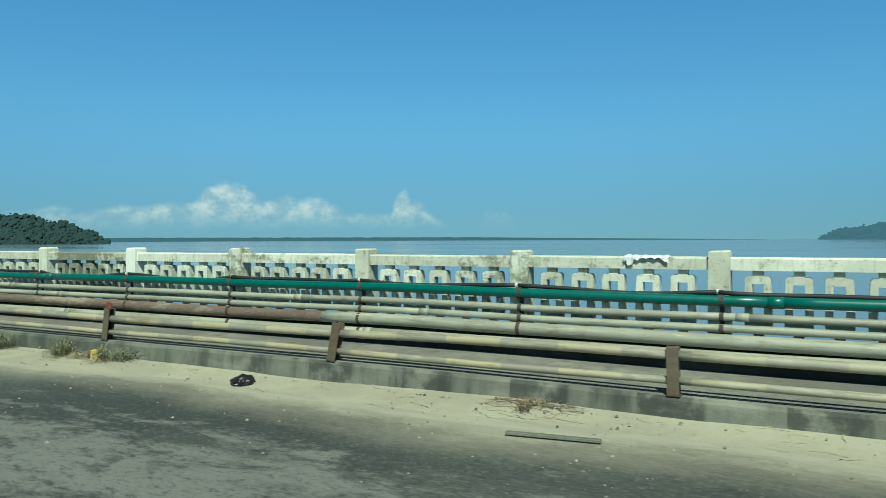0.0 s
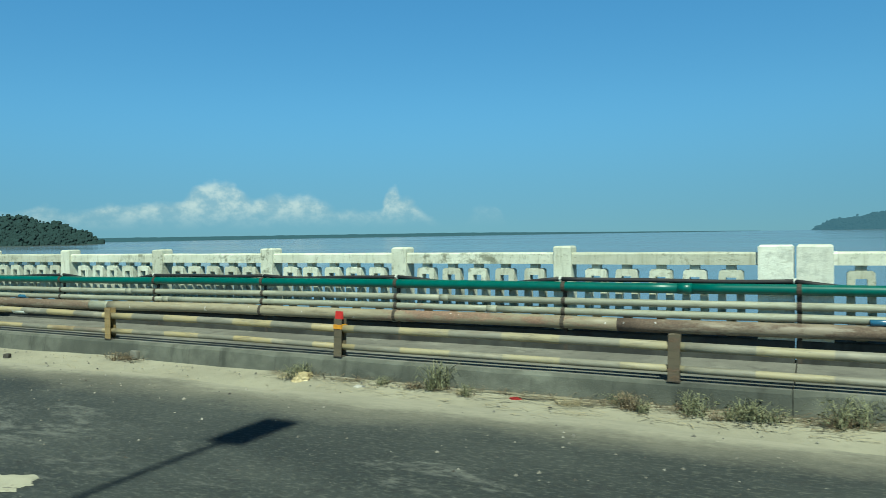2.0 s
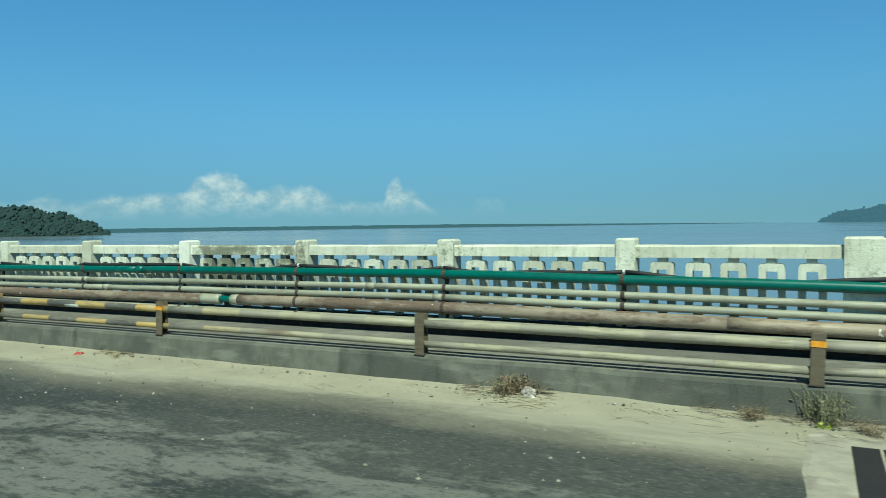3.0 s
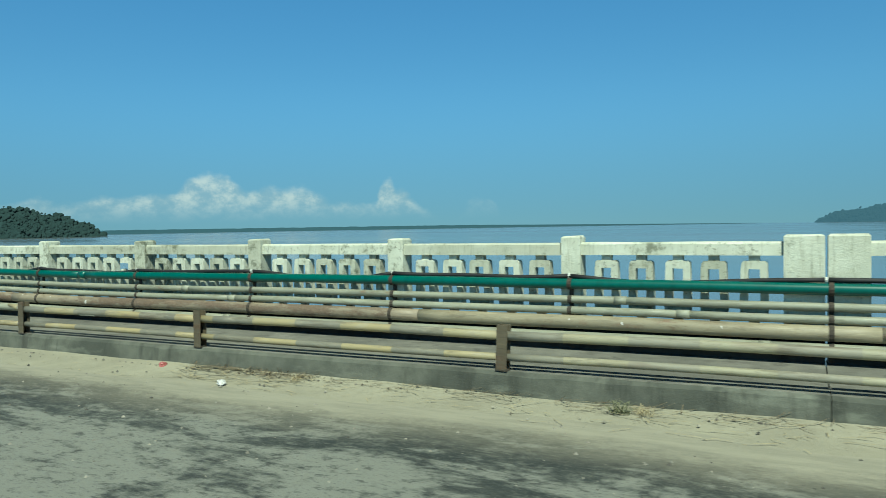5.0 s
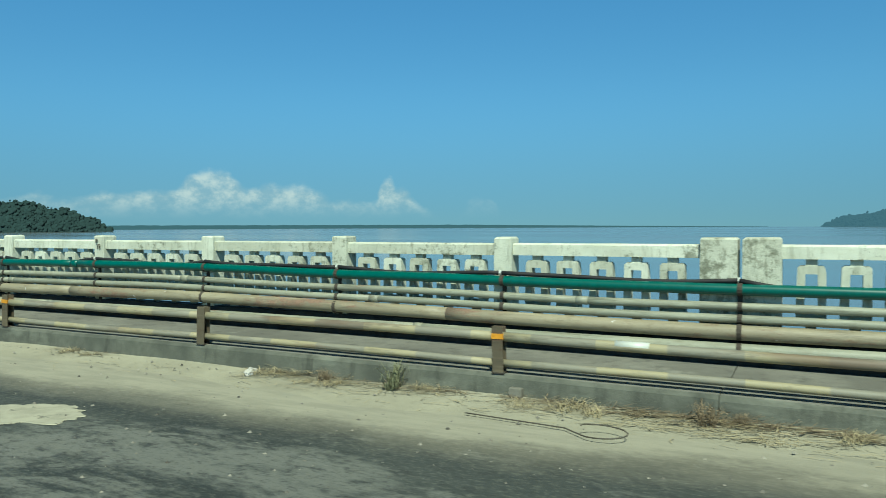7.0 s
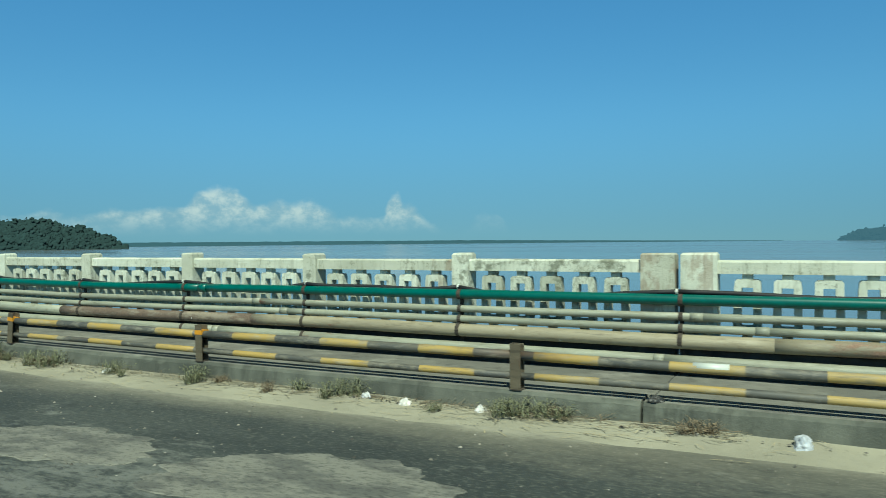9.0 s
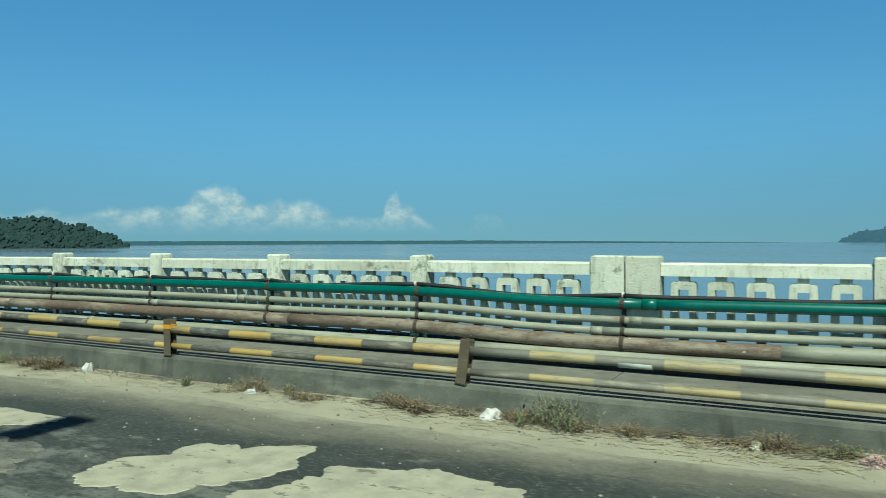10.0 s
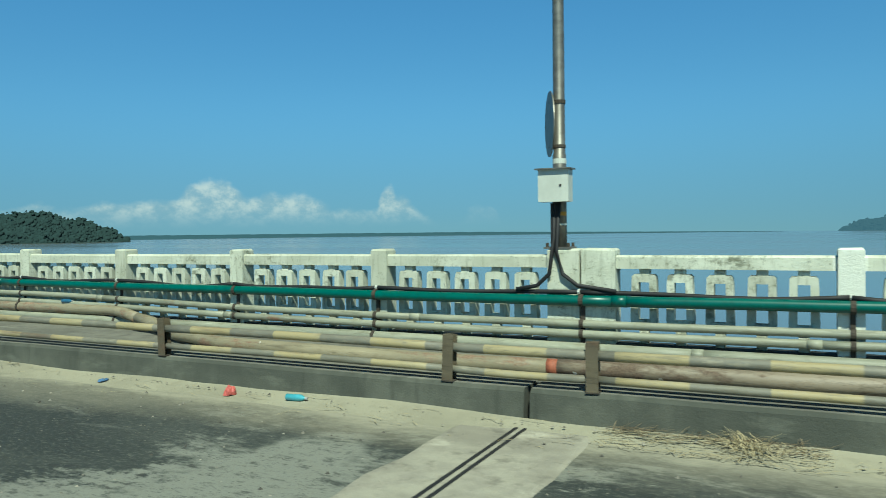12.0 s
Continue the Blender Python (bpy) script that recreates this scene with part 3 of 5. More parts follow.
WALK_Z = [(13.4, 0.194), (9.6, 0.227), (-20.0, 0.24), (-35.0, 0.27), (-45.0, 0.27), (-50.0, 0.25), (-75.0, 0.215), (-85.0, 0.185), (-95.0, 0.19), (-105.0, 0.225),
          (-138.0, 0.20), (-148.0, 0.23), (-155.0, 0.26), (-160.0, 0.29), (-170.0, 0.27), (-178.0, 0.285), (-185.0, 0.26)]
# the walkway lies lower than the kerb, but for one raised stretch
DROP = [(34.0, 0.06), (-173.5, 0.06), (-178.5, 0.01), (-191.0, 0.01), (-195.0, 0.06)]
# double posts at the expansion joints: west edge and how much wider than a single post
DOUBLES = [(34.05, 0.45), (16.8, 0.45), (-0.42, 0.42), (-17.64, 0.46), (-32.83, 0.48), (-50.08, 0.45), (-65.27, 0.49), (-82.52, 0.49),
           (-99.79, 0.50), (-117.06, 0.47), (-134.38, 0.52), (-151.56, 0.48), (-166.74, 0.58), (-184.02, 0.48), (-201.3, 0.48)]
BAYS = [8, 8, 8, 7, 8, 7, 8, 8, 8, 8, 8, 7, 8, 8]

# ---- sea, islands, far shore ----
def make_sea():
    bm = bmesh.new()
    vs = [bm.verts.new((-90 + 4920 * math.cos(a), 4920 * math.sin(a), Z_SEA)) for a in (2 * math.pi * i / 96 for i in range(96))]
    bm.faces.new(vs)
    tagged(part("water", bm, SEA, None), "calm blue-grey sea with faint slicks", "sea", kind="structure")


def crowns(name, rng, spots, lumps=2):
    """Many uneven tree crowns, each a displaced low ball."""
    ball = bmesh.new()
    bmesh.ops.create_icosphere(ball, subdivisions=1, radius=1.0)
    ball.verts.ensure_lookup_table()
    unit = [v.co.copy() for v in ball.verts]
    tris = [tuple(v.index for v in f.verts) for f in ball.faces]
    ball.free()
    verts, faces = [], []
    for x, y, z, r in spots:
        for _ in range(lumps):
            cx, cy, cz = x + rng.uniform(-0.6, 0.6) * r, y + rng.uniform(-0.6, 0.6) * r, z + rng.uniform(-0.25, 0.5) * r
            s, tall, n = r * rng.uniform(0.55, 1.0), rng.uniform(0.7, 1.15), len(verts)
            for v in unit:
                k = s * (1.0 + rng.uniform(-0.30, 0.30))
                verts.append((cx + v.x * k, cy + v.y * k, cz + v.z * k * tall))
            faces += [tuple(n + q for q in f) for f in tris]
    me = bpy.data.meshes.new(name)
    me.from_pydata(verts, [], faces)
    return me


def make_island(name, label, tip, out, length, breadth, height, mat, seed, r0, count):
    """A wooded hill rising from its tip; out: the way it runs from the tip."""
    rng = random.Random(seed)
    out = Vector(out).normalized()
    side = Vector((-out.y, out.x))
    top = empty(name, (tip[0], tip[1], Z_SEA))

    def rise(s, w):
        ridge = along([(0.0, 0.0)] + [(-a, b) for a, b in height], -s)
        return ridge * max(0.0, 1 - abs(w) ** 1.8)

    bm = bmesh.new()
    nu, nv = 40, 12
    grid = [[bm.verts.new((*(out * (length * i / nu) + side * ((j / nv * 2 - 1) * breadth * min(1, 0.12 + i / nu * 3))),
                           rise(length * i / nu, j / nv * 2 - 1) - 1.0)) for j in range(nv + 1)] for i in range(nu + 1)]
    for i in range(nu):
        for j in range(nv):
            bm.faces.new((grid[i][j], grid[i + 1][j], grid[i + 1][j + 1], grid[i][j + 1]))
    part("hillside", bm, mat, top, "wooded hillside above the water")
    spots = []
    for _ in range(count):
        s = length * rng.random() ** 1.15
        w = rng.uniform(-1, 1)
        q = out * s + side * (w * breadth * min(1, 0.12 + s / length * 3))
        tall = r0 * rng.choice((0.8, 1.2, 2.0)) if rng.random() < 0.05 else 0.0
        size = r0 * (0.55 + 1.3 * rng.random() ** 2.5)
        spots.append((q.x, q.y, rise(s, w) - size * 0.52 + tall, size))
        if tall > r0:          # a tree that stands above the rest, filled in below its top
            spots.append((q.x, q.y, rise(s, w), size * 0.8))
    me = crowns("tree_canopy", rng, spots)
    me.materials.append(mat)
    me.polygons.foreach_set("use_smooth", [True] * len(me.polygons))
    tagged(shared("tree_canopy", me, top), "dense forest canopy of many crowns", kind="stuff")
    tagged(top, label, "island")


make_sea()
make_island("wooded_island", "dark green forested island rising steeply from the sea", (-2367, 1836), (-0.62, -0.78),
            900, 150, ((60, 43), (160, 72), (300, 99), (450, 88), (620, 76), (900, 80)), WOODS, 3, 6.4, 15000)
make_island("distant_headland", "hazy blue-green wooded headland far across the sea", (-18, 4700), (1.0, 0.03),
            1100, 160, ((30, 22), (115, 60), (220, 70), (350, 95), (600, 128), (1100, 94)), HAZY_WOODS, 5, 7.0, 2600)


def make_far_shore():
    """A low wooded coast on the horizon, thinning out towards its end."""
    bm = bmesh.new()
    n, a0, a1 = 260, radians(-66), radians(-2.6)
    rows = []
    for i in range(n + 1):
        a = a0 + (a1 - a0) * i / n
        left = (a1 - a) / (a1 - a0)
        high = (17.0 + 10.0 * left + 2.2 * n2(i * 0.31, 0.0) + 1.5 * n2(i * 0.9, 3.0)) * min(1.0, 0.10 + left * 2.6)
        ring = []
        for d, z in ((4760, Z_SEA - 0.5), (4766, Z_SEA + high * 0.75), (4790, Z_SEA + high), (4830, Z_SEA - 0.5)):
            ring.append(bm.verts.new((-84 + d * math.sin(a), d * math.cos(a), z)))
        rows.append(ring)
    for a, b in zip(rows, rows[1:]):
        for j in range(3):
            bm.faces.new((a[j], b[j], b[j + 1], a[j + 1]))
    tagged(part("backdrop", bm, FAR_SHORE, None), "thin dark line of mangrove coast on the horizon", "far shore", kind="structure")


make_far_shore()


# ---- bridge deck, road, kerb and walkway ----
def make_deck():
    bm = bmesh.new()
    box(bm, X_WEST, X_EAST, -5.2, 7.74, -0.95, -0.06)
    for y in (-2.6, 0.6, 3.2, 6.2):
        box(bm, X_WEST, X_EAST, y - 0.3, y + 0.3, -2.3, -0.95)
    tagged(part("bridge_deck", bm, KERB, None), "grey concrete bridge deck on long girders", "bridge deck", kind="structure")
    for i, (x, w) in enumerate(DOUBLES):
        if i % 2 == 0:
            bm = bmesh.new()
            box(bm, x - 0.7, x + 1.2, -4.0, 7.4, -3.4, -2.3)
            for y in (-1.6, 5.0):
                tube(bm, [(x + 0.25, y, Z_SEA - 3), (x + 0.25, y, -3.4)], 0.8, 20)
            tagged(part("bridge_pier", bm, KERB, None), "grey concrete pier with two round columns", "pier", "bridge piers", "structure")
    bm = bmesh.new()
    box(bm, X_WEST, X_EAST, -3.2, Y_KERB + 0.02, -0.06, 0.0)
    tagged(part("road", bm, ASPHALT, None), "worn dusty grey asphalt carriageway", "road", kind="structure")
    bm = bmesh.new()
    box(bm, X_WEST, X_EAST, -5.1, -3.2, -0.06, Z_WALK, 0.01, 0.02)
    tagged(part("pavement", bm, WALKWAY, None), "plain concrete footway", "footway", kind="structure")


def walk_level(x):
    return along(WALK_Z, x) - along(DROP, x)


def kerb_piece(bm, x0, x1, seed):
    """Kerb with a battered face and a chipped arris."""
    n = max(2, int((x1 - x0) / 0.22))
    rows = []
    for i in range(n + 1):
        x = x0 + (x1 - x0) * i / n
        a, b = n2(x * 1.3, seed), n2(x * 4.1, seed + 7)
        chip = max(0.0, b - 0.28) * 0.05
        z = along(WALK_Z, x) + 0.006 * a
        rows.append([bm.verts.new(v) for v in ((x, Y_KERB + 0.006 * b, -0.05), (x, Y_KERB + 0.028 + 0.006 * a, z - 0.03 - chip),
                                               (x, Y_KERB + 0.055 + chip, z), (x, 6.16, along(WALK_Z, x) + 0.004), (x, 6.16, -0.05))])
    for a, b in zip(rows, rows[1:]):
        for j in range(4):
            bm.faces.new((a[j], b[j], b[j + 1], a[j + 1])).material_index = 1 if j == 2 else 0
    bm.faces.new(rows[0])
    bm.faces.new(rows[-1][::-1])


def make_kerb():
    top = tagged(empty("kerb"), "stained concrete kerb along the carriageway", "kerb", kind="structure")
    walkway = tagged(empty("pavement"), "narrow grey concrete walkway behind the kerb", "walkway", kind="structure")
    for (xe, we), (xw, ww) in zip(DOUBLES, DOUBLES[1:]):
        east, west = xe + 0.30, xw + 0.345
        gap = 0.05 if abs(xw + 184) < 1 else 0.02 if abs(xw + 82.5) < 1 or abs(xw + 134.4) < 1 else 0.004
        bm = bmesh.new()
        kerb_piece(bm, west + gap, east + 0.043, xe)
        part("kerb_block", bm, KERB_FACE, top).data.materials.append(WALKWAY)
        bm = bmesh.new()
        n = 24
        rings = []
        for i in range(n + 1):
            x = west + 0.006 + (east + 0.034 - west) * i / n
            z = walk_level(x)
            rings.append([bm.verts.new(v) for v in ((x, 6.165, -0.05), (x, 6.165, z), (x, Y_WALK + 0.2, z), (x, Y_WALK + 0.2, -0.05))])
        for a, b in zip(rings, rings[1:]):
            for j in range(4):
                bm.faces.new((a[j], b[j], b[(j + 1) % 4], a[(j + 1) % 4]))
        bm.faces.new(rings[0])
        bm.faces.new(rings[-1][::-1])
        part("slab", bm, WALKWAY, walkway)


make_deck()
make_kerb()


# ---- balustrade ----
def post_mesh(width, name, seed, depth=0.22):
    bm = bmesh.new()
    box(bm, -width / 2, width / 2, 0.0, depth, -0.25, 1.093, 0.004, 0.018)
    rng = random.Random(seed)
    for v in bm.verts:
        v.co.x += rng.uniform(-0.004, 0.004)
        v.co.z += rng.uniform(-0.004, 0.004) if v.co.z > 0.1 else 0
    return mesh_of(bm, name, WHITE)


def baluster_mesh(seed, broken=0):
    """A tall frame with a slot through it, on a stub at top and bottom."""
    rng = random.Random(seed)
    j = lambda: rng.uniform(-0.004, 0.004)
    bm = bmesh.new()
    w, h0, h1 = 0.125, 0.335, 0.842
    y0, y1 = 0.0, 0.105
    if broken != 2:
        box(bm, -0.048, 0.048, 0.014, 0.096, 0.838, 0.905)                       # upper stub
        prism(bm, [(-w + 0.012 + j(), h1 - 0.02), (-w + 0.03, h1), (w - 0.03, h1), (w - 0.012 + j(), h1 - 0.02), (w - 0.008, h1 - 0.075), (-w + 0.008, h1 - 0.075)], y0, y1)
    if broken == 0:
        prism(bm, [(-w + 0.008, h1 - 0.075), (-0.05, h1 - 0.075), (-0.054 + j(), h0 + 0.07), (-w + j(), h0 + 0.07)], y0, y1)
    else:
        prism(bm, [(-w + 0.03, h1 - 0.16), (-0.07, h1 - 0.20), (-0.054 + j(), h0 + 0.07), (-w + j(), h0 + 0.07)], y0, y1)
    if broken != 2:
        prism(bm, [(0.05, h1 - 0.075), (w - 0.008, h1 - 0.075), (w + j(), h0 + 0.07), (0.054 + j(), h0 + 0.07)], y0, y1)
    prism(bm, [(-w, h0 + 0.07), (w, h0 + 0.07), (w - 0.004, h0), (-w + 0.004, h0)], y0, y1)
    box(bm, -0.045, 0.045, 0.025, 0.085, 0.10, h0)                               # lower stub
    return mesh_of(bm, "baluster", WHITE)


def rail_mesh(length, seed):
    """Top rail with a weathered, slightly uneven arris."""
    bm = bmesh.new()
    n = 9
    rows = []
    for i in range(n + 1):
        x = -length / 2 + length * i / n
        a, b = n2(x * 2.2, seed, 2.0) * 0.006, n2(x * 5.1, seed, 5.0) * 0.006
        rows.append([bm.verts.new(v) for v in ((x, 0.0, 0.897), (x, 0.0 + a * 0.5, 1.008 + a), (x, 0.018, 1.026 + b), (x, 0.135, 1.026 - a), (x, 0.15, 1.01), (x, 0.15, 0.897))])
    for a, b in zip(rows, rows[1:]):
        for k in range(6):
            bm.faces.new((a[k], b[k], b[(k + 1) % 6], a[(k + 1) % 6]))
    bm.faces.new(rows[0])
    bm.faces.new(rows[-1][::-1])
    return mesh_of(bm, "top_rail", WHITE)


POSTS = [post_mesh(0.21, "post", s) for s in range(4)]
BALUSTERS = [baluster_mesh(s) for s in range(6)]
BROKEN = [baluster_mesh(20, 1), baluster_mesh(21, 2)]
RAILS = [rail_mesh(1.886, s * 3.7) for s in range(6)]
post_spots = []


def make_balustrade():
    rng = random.Random(11)
    for (xe, we), (xw, ww), n in zip(DOUBLES, DOUBLES[1:], BAYS):
        top = tagged(empty("balustrade", ((xe + xw) / 2, Y_WALK, Z_WALK)),
                     "weathered white concrete balustrade with slotted balusters", "balustrade", "balustrade sections")
        mid = (xe + xw) / 2
        bw = min(0.34, (we + 0.21 - 0.014) / 2)
        bx = min(0.34, (ww + 0.21 - 0.014) / 2)
        for me_x, wide in ((xe + bw / 2, bw), (xw + ww + 0.21 - bx / 2, bx)):
            ob = shared("end_post", post_mesh(wide, "end_post", int(abs(me_x) * 7), 0.24), top, (me_x - mid, -0.005, 0))
        edges = [(xe, None)]
        for i in range(1, n):
            x = xe - i * BAY
            shared("post", POSTS[rng.randrange(4)], top, (x + 0.105 - mid, rng.uniform(-0.004, 0.004), rng.uniform(-0.006, 0.006)))
            post_spots.append(x + 0.105)
            edges.append((x, x + 0.21))
        edges.append((None, xw + ww + 0.21))
        for (east, _), (_, west) in zip(edges, edges[1:]):
            c, span = (east + west) / 2 - mid, east - west
            r = shared("top_rail", RAILS[rng.randrange(6)], top, (c, 0.034, rng.uniform(-0.004, 0.004)))
            r.scale.x = (span + 0.004) / 1.886
            for b in range(5):
                bx_ = c + (b - 2) * 0.347
                broken = 0
                for spot, kind in ((-74.05, 1), (-73.72, 2)):
                    if abs(mid + bx_ - spot) < 0.17:
                        broken = kind
                me = BROKEN[broken - 1] if broken else BALUSTERS[rng.randrange(6)]
                shared("baluster", me, top, (bx_, 0.056, rng.uniform(-0.003, 0.003)), (0, rng.uniform(-0.012, 0.012), 0))
        bm = bmesh.new()
        box(bm, xw + ww + 0.21 - bx, xe + bw, -0.012, 0.21, -0.25, 0.172, 0.0, 0.015)
        for v in bm.verts:
            v.co.x -= mid
        # the beam's near-black colour is painted shade of the pipes in front
        part("base_beam", bm, SHADE_BLACK, top, "concrete base beam, coloured near black for the shade under the pipes")


make_balustrade()
for x, w in DOUBLES[1:]:
    post_spots.append(x + (w + 0.21) / 2)
post_spots.sort(reverse=True)

# ---- pipes along the balustrade ----
GREEN_Z = [(34.0, 0.85), (12.3, 0.844), (9.1, 0.863), (1.6, 0.86), (-6.0, 0.907), (-13.8, 0.901), (-21.7, 0.89), (-29.6, 0.85), (-37.6, 0.924),
           (-45.4, 0.892), (-48.6, 0.792), (-50.3, 0.785), (-56.0, 0.84), (-70.0, 0.845), (-74.4, 0.83), (-77.7, 0.86), (-86.0, 0.859), (-91.4, 0.868),
           (-94.5, 0.857), (-100.3, 0.853), (-103.0, 0.878), (-106.6, 0.918), (-116.0, 0.87), (-125.0, 0.89), (-137.2, 0.874), (-142.5, 0.857), (-145.6, 0.883),
           (-151.7, 0.857), (-153.8, 0.921), (-161.8, 0.934), (-169.7, 0.915), (-177.6, 0.892), (-181.8, 0.829), (-185.7, 0.815), (-201.0, 0.86)]
LOWER = [(0.0, 0.0), (-174.0, 0.0), (-180.0, -0.07), (-186.5, -0.07), (-192.0, 0.0)]
BIG_Z = [(0.0, 0.0), (-175.5, 0.0), (-179.5, -0.10), (-188.4, -0.085), (-190.3, 0.05), (-193.0, 0.03)]
# there the main has slid forward off its brackets and lies on the walkway
BIG_Y = [(0.0, 0.0), (-175.5, 0.0), (-179.5, -0.68), (-182.0, -0.88), (-185.0, -1.10), (-187.3, -1.0), (-188.3, -0.72), (-189.2, -0.28), (-190.4, 0.0)]
BASE_Z = [(10.0, 0.305), (4.0, 0.308), (-20.0, 0.32), (-42.0, 0.355), (-60.0, 0.31), (-74.0, 0.298), (-86.0, 0.32), (-94.0, 0.325), (-101.0, 0.302), (-134.0, 0.29), (-143.0, 0.32),
          (-158.0, 0.35), (-168.0, 0.358), (-190.0, 0.35)]
Y_PIPE = 7.44


def level(which, x):
    g = along(GREEN_Z, x)
    if which == "green":
        return g
    if which == "upper":
        return g - 0.160 + along(LOWER, x)
    if which == "lower":
        return g - 0.272 + along(LOWER, x) * 0.8
    if which == "base":
        return along(BASE_Z, x)
    return g - 0.390 + along(BIG_Z, x)


def sweep(which, x0, x1, radius, y, sides, wave=0.006, step=0.35):
    bm = bmesh.new()
    n = max(2, int(abs(x1 - x0) / step))
    pts = []
    for i in range(n + 1):
        x = x0 + (x1 - x0) * i / n
        shift = along(BIG_Y, x) if which == "big" else 0.0
        pts.append((x, y + shift + 0.5 * wave * n2(x * 0.35, 9.0, radius * 50), level(which, x) + wave * n2(x * 0.5, 1.0, radius * 50)))
    tube(bm, pts, radius, sides)
    return bm


def make_pipe(name, label, which, radius, y, mats, length, collar, sides=12, wave=0.008, missing=(0.0, 0.0)):
    top = tagged(empty(name, (0, 0, 0)), label, "pipe", "pipes along the balustrade")
    x = X_EAST - 0.4
    rng = random.Random(name)
    while x > X_WEST + 0.4:
        run = length * rng.uniform(0.85, 1.1)
        west = max(X_WEST + 0.3, x - run)
        if missing[0] > 0.5 * (x + west) > missing[1]:
            x = west
            continue
        mat = mats
        part("pipe_length", sweep(which, x, west, radius, y, sides, wave), mat, top, smooth=True)
        if collar and west > X_WEST + 1:
            part("coupling", sweep(which, west + collar, west - collar, radius + 0.004, y, sides, wave, 0.1), mat, top, smooth=True)
        x = west
    return top


def make_main():
    """The large main, in runs of differing paint and rust."""
    top = tagged(empty("large_main_pipe"), "thick water main, cream paint largely gone to rust", "pipe", "pipes along the balustrade")
    runs = [(34.2, CREAM_WORN), (16.0, CREAM), (7.98, RUST), (0.38, CREAM_WORN), (-15.45, RUST), (-19.0, CREAM_WORN), (-26.88, CREAM), (-27.3, PATCHY), (-33.82, RUST),
            (-40.02, CREAM), (-40.15, GREEN), (-40.36, CREAM), (-40.7, RUST), (-46.98, CREAM), (-49.75, RUST), (-60.0, CREAM_WORN), (-69.0, PATCHY), (-83.5, CREAM_WORN), (-90.0, CREAM_WORN),
            (-102.4, CREAM_WORN), (-139.3, RUST), (-143.08, CREAM), (-149.8, RUST), (-166.32, FLANGE), (-166.4, CREAM), (-166.75, RUST), (-169.3, CREAM_WORN),
            (-170.5, RUST), (-174.3, PATCHY), (-177.0, CREAM_WORN), (-178.1, RUST), (-183.57, FLANGE), (-183.66, CREAM_WORN), (-201.2, None)]
    for (e, mat), (w, _) in zip(runs, runs[1:]):
        n = max(1, round((e - w) / 6.0))
        for i in range(n):
            a, c = e + (w - e) * i / n, e + (w - e) * (i + 1) / n
            part("pipe_length", sweep("big", a, c, 0.044 if mat is GREEN else 0.071, Y_PIPE - 0.03, 16, 0.012, 0.3 if e - w > 1 else 0.05), mat, top, smooth=True)


make_main()
make_pipe("green_water_pipe", "bright green plastic water pipe strapped along the balustrade", "green", 0.053, Y_PIPE, GREEN, 11.0, 0.07)
upper_pipe = make_pipe("upper_cream_pipe", "thin cream-painted steel pipe with couplings", "upper", 0.039, Y_PIPE, CREAM, 5.8, 0.06, 10)
part("sleeve", sweep("upper", -163.4, -165.2, 0.0415, Y_PIPE, 10, 0.008, 0.2), RUST, upper_pipe, "rust-red repair sleeve", True)
make_pipe("lower_cream_pipe", "thin cream-painted steel pipe, chalky and chipped", "lower", 0.040, Y_PIPE - 0.01, CREAM, 6.1, 0.06, 10)
make_pipe("base_pipe", "cream-painted pipe lying low behind the guard rail", "base", 0.060, Y_PIPE - 0.045, CREAM, 6.3, 0.05, 12, 0.008, (-8.0, -31.0))


def make_brackets():
    rng = random.Random(5)
    for x in post_spots:
        low = walk_level(x)
        top = tagged(empty("pipe_bracket", (x + rng.uniform(-0.02, 0.04), Y_PIPE, low)),
                     "rusty steel bracket strapping the pipes to a post", "bracket", "pipe brackets")
        X = top.location.x
        bm = bmesh.new()
        box(bm, -0.022, 0.022, 0.044, 0.058, 0.0, along(GREEN_Z, X) - low + 0.07)
        part("upright", bm, BRACKET, top)
        for which, r, dy in (("green", 0.055, 0), ("upper", 0.039, 0), ("lower", 0.040, -0.01), ("big", 0.072, -0.03), ("base", 0.060, -0.045)):
            if which in ("big", "base") and rng.random() < 0.5 or which == "base" and -5.0 > X > -35.0 or which == "big" and -175.0 > X > -191.0:
                continue
            z = level(which, X) - low
            bm = bmesh.new()
            tube(bm, [(-0.021, dy, z), (0.021, dy, z)], r + 0.005, 12)
            part("clamp", bm, BRACKET, top)


make_brackets()


def make_cable():
    """Black cable tied to each post, slack between the ties."""
    rng = random.Random(8)
    top = tagged(empty("black_cable"), "slack black power cable tied along the posts", "cable")
    ties = [x for x in post_spots]
    for e, w in zip(ties, ties[1:]):
        sag = rng.choice((0.015, 0.03, 0.045, 0.06, 0.03, 0.08))
        bm = bmesh.new()
        pts = []
        rise_e = 0.080
        for i in range(13):
            s = i / 12
            x = e + (w - e) * s
            z = along(GREEN_Z, x) + rise_e - sag * 4 * s * (1 - s) * (1 + 0.5 * math.sin(s * 5 + e))
            pts.append((x, Y_PIPE + 0.012 + 0.012 * math.sin(s * 9 + e) + 0.05 * math.sin(math.pi * s), z))
        tube(bm, pts, 0.023, 8)
        part("cable_run", bm, CABLE, top, smooth=True)
    clip = bmesh.new()
    tube(clip, [(-0.012, 0, 0), (0.012, 0, 0)], 0.027, 8)
    me = mesh_of(clip, "cable_clip", BOX_PAINT)
    for x in ties:
        shared("cable_clip", me, top, (x, Y_PIPE + 0.012 + 0.012 * math.sin(x), along(GREEN_Z, x) + 0.082))


make_cable()

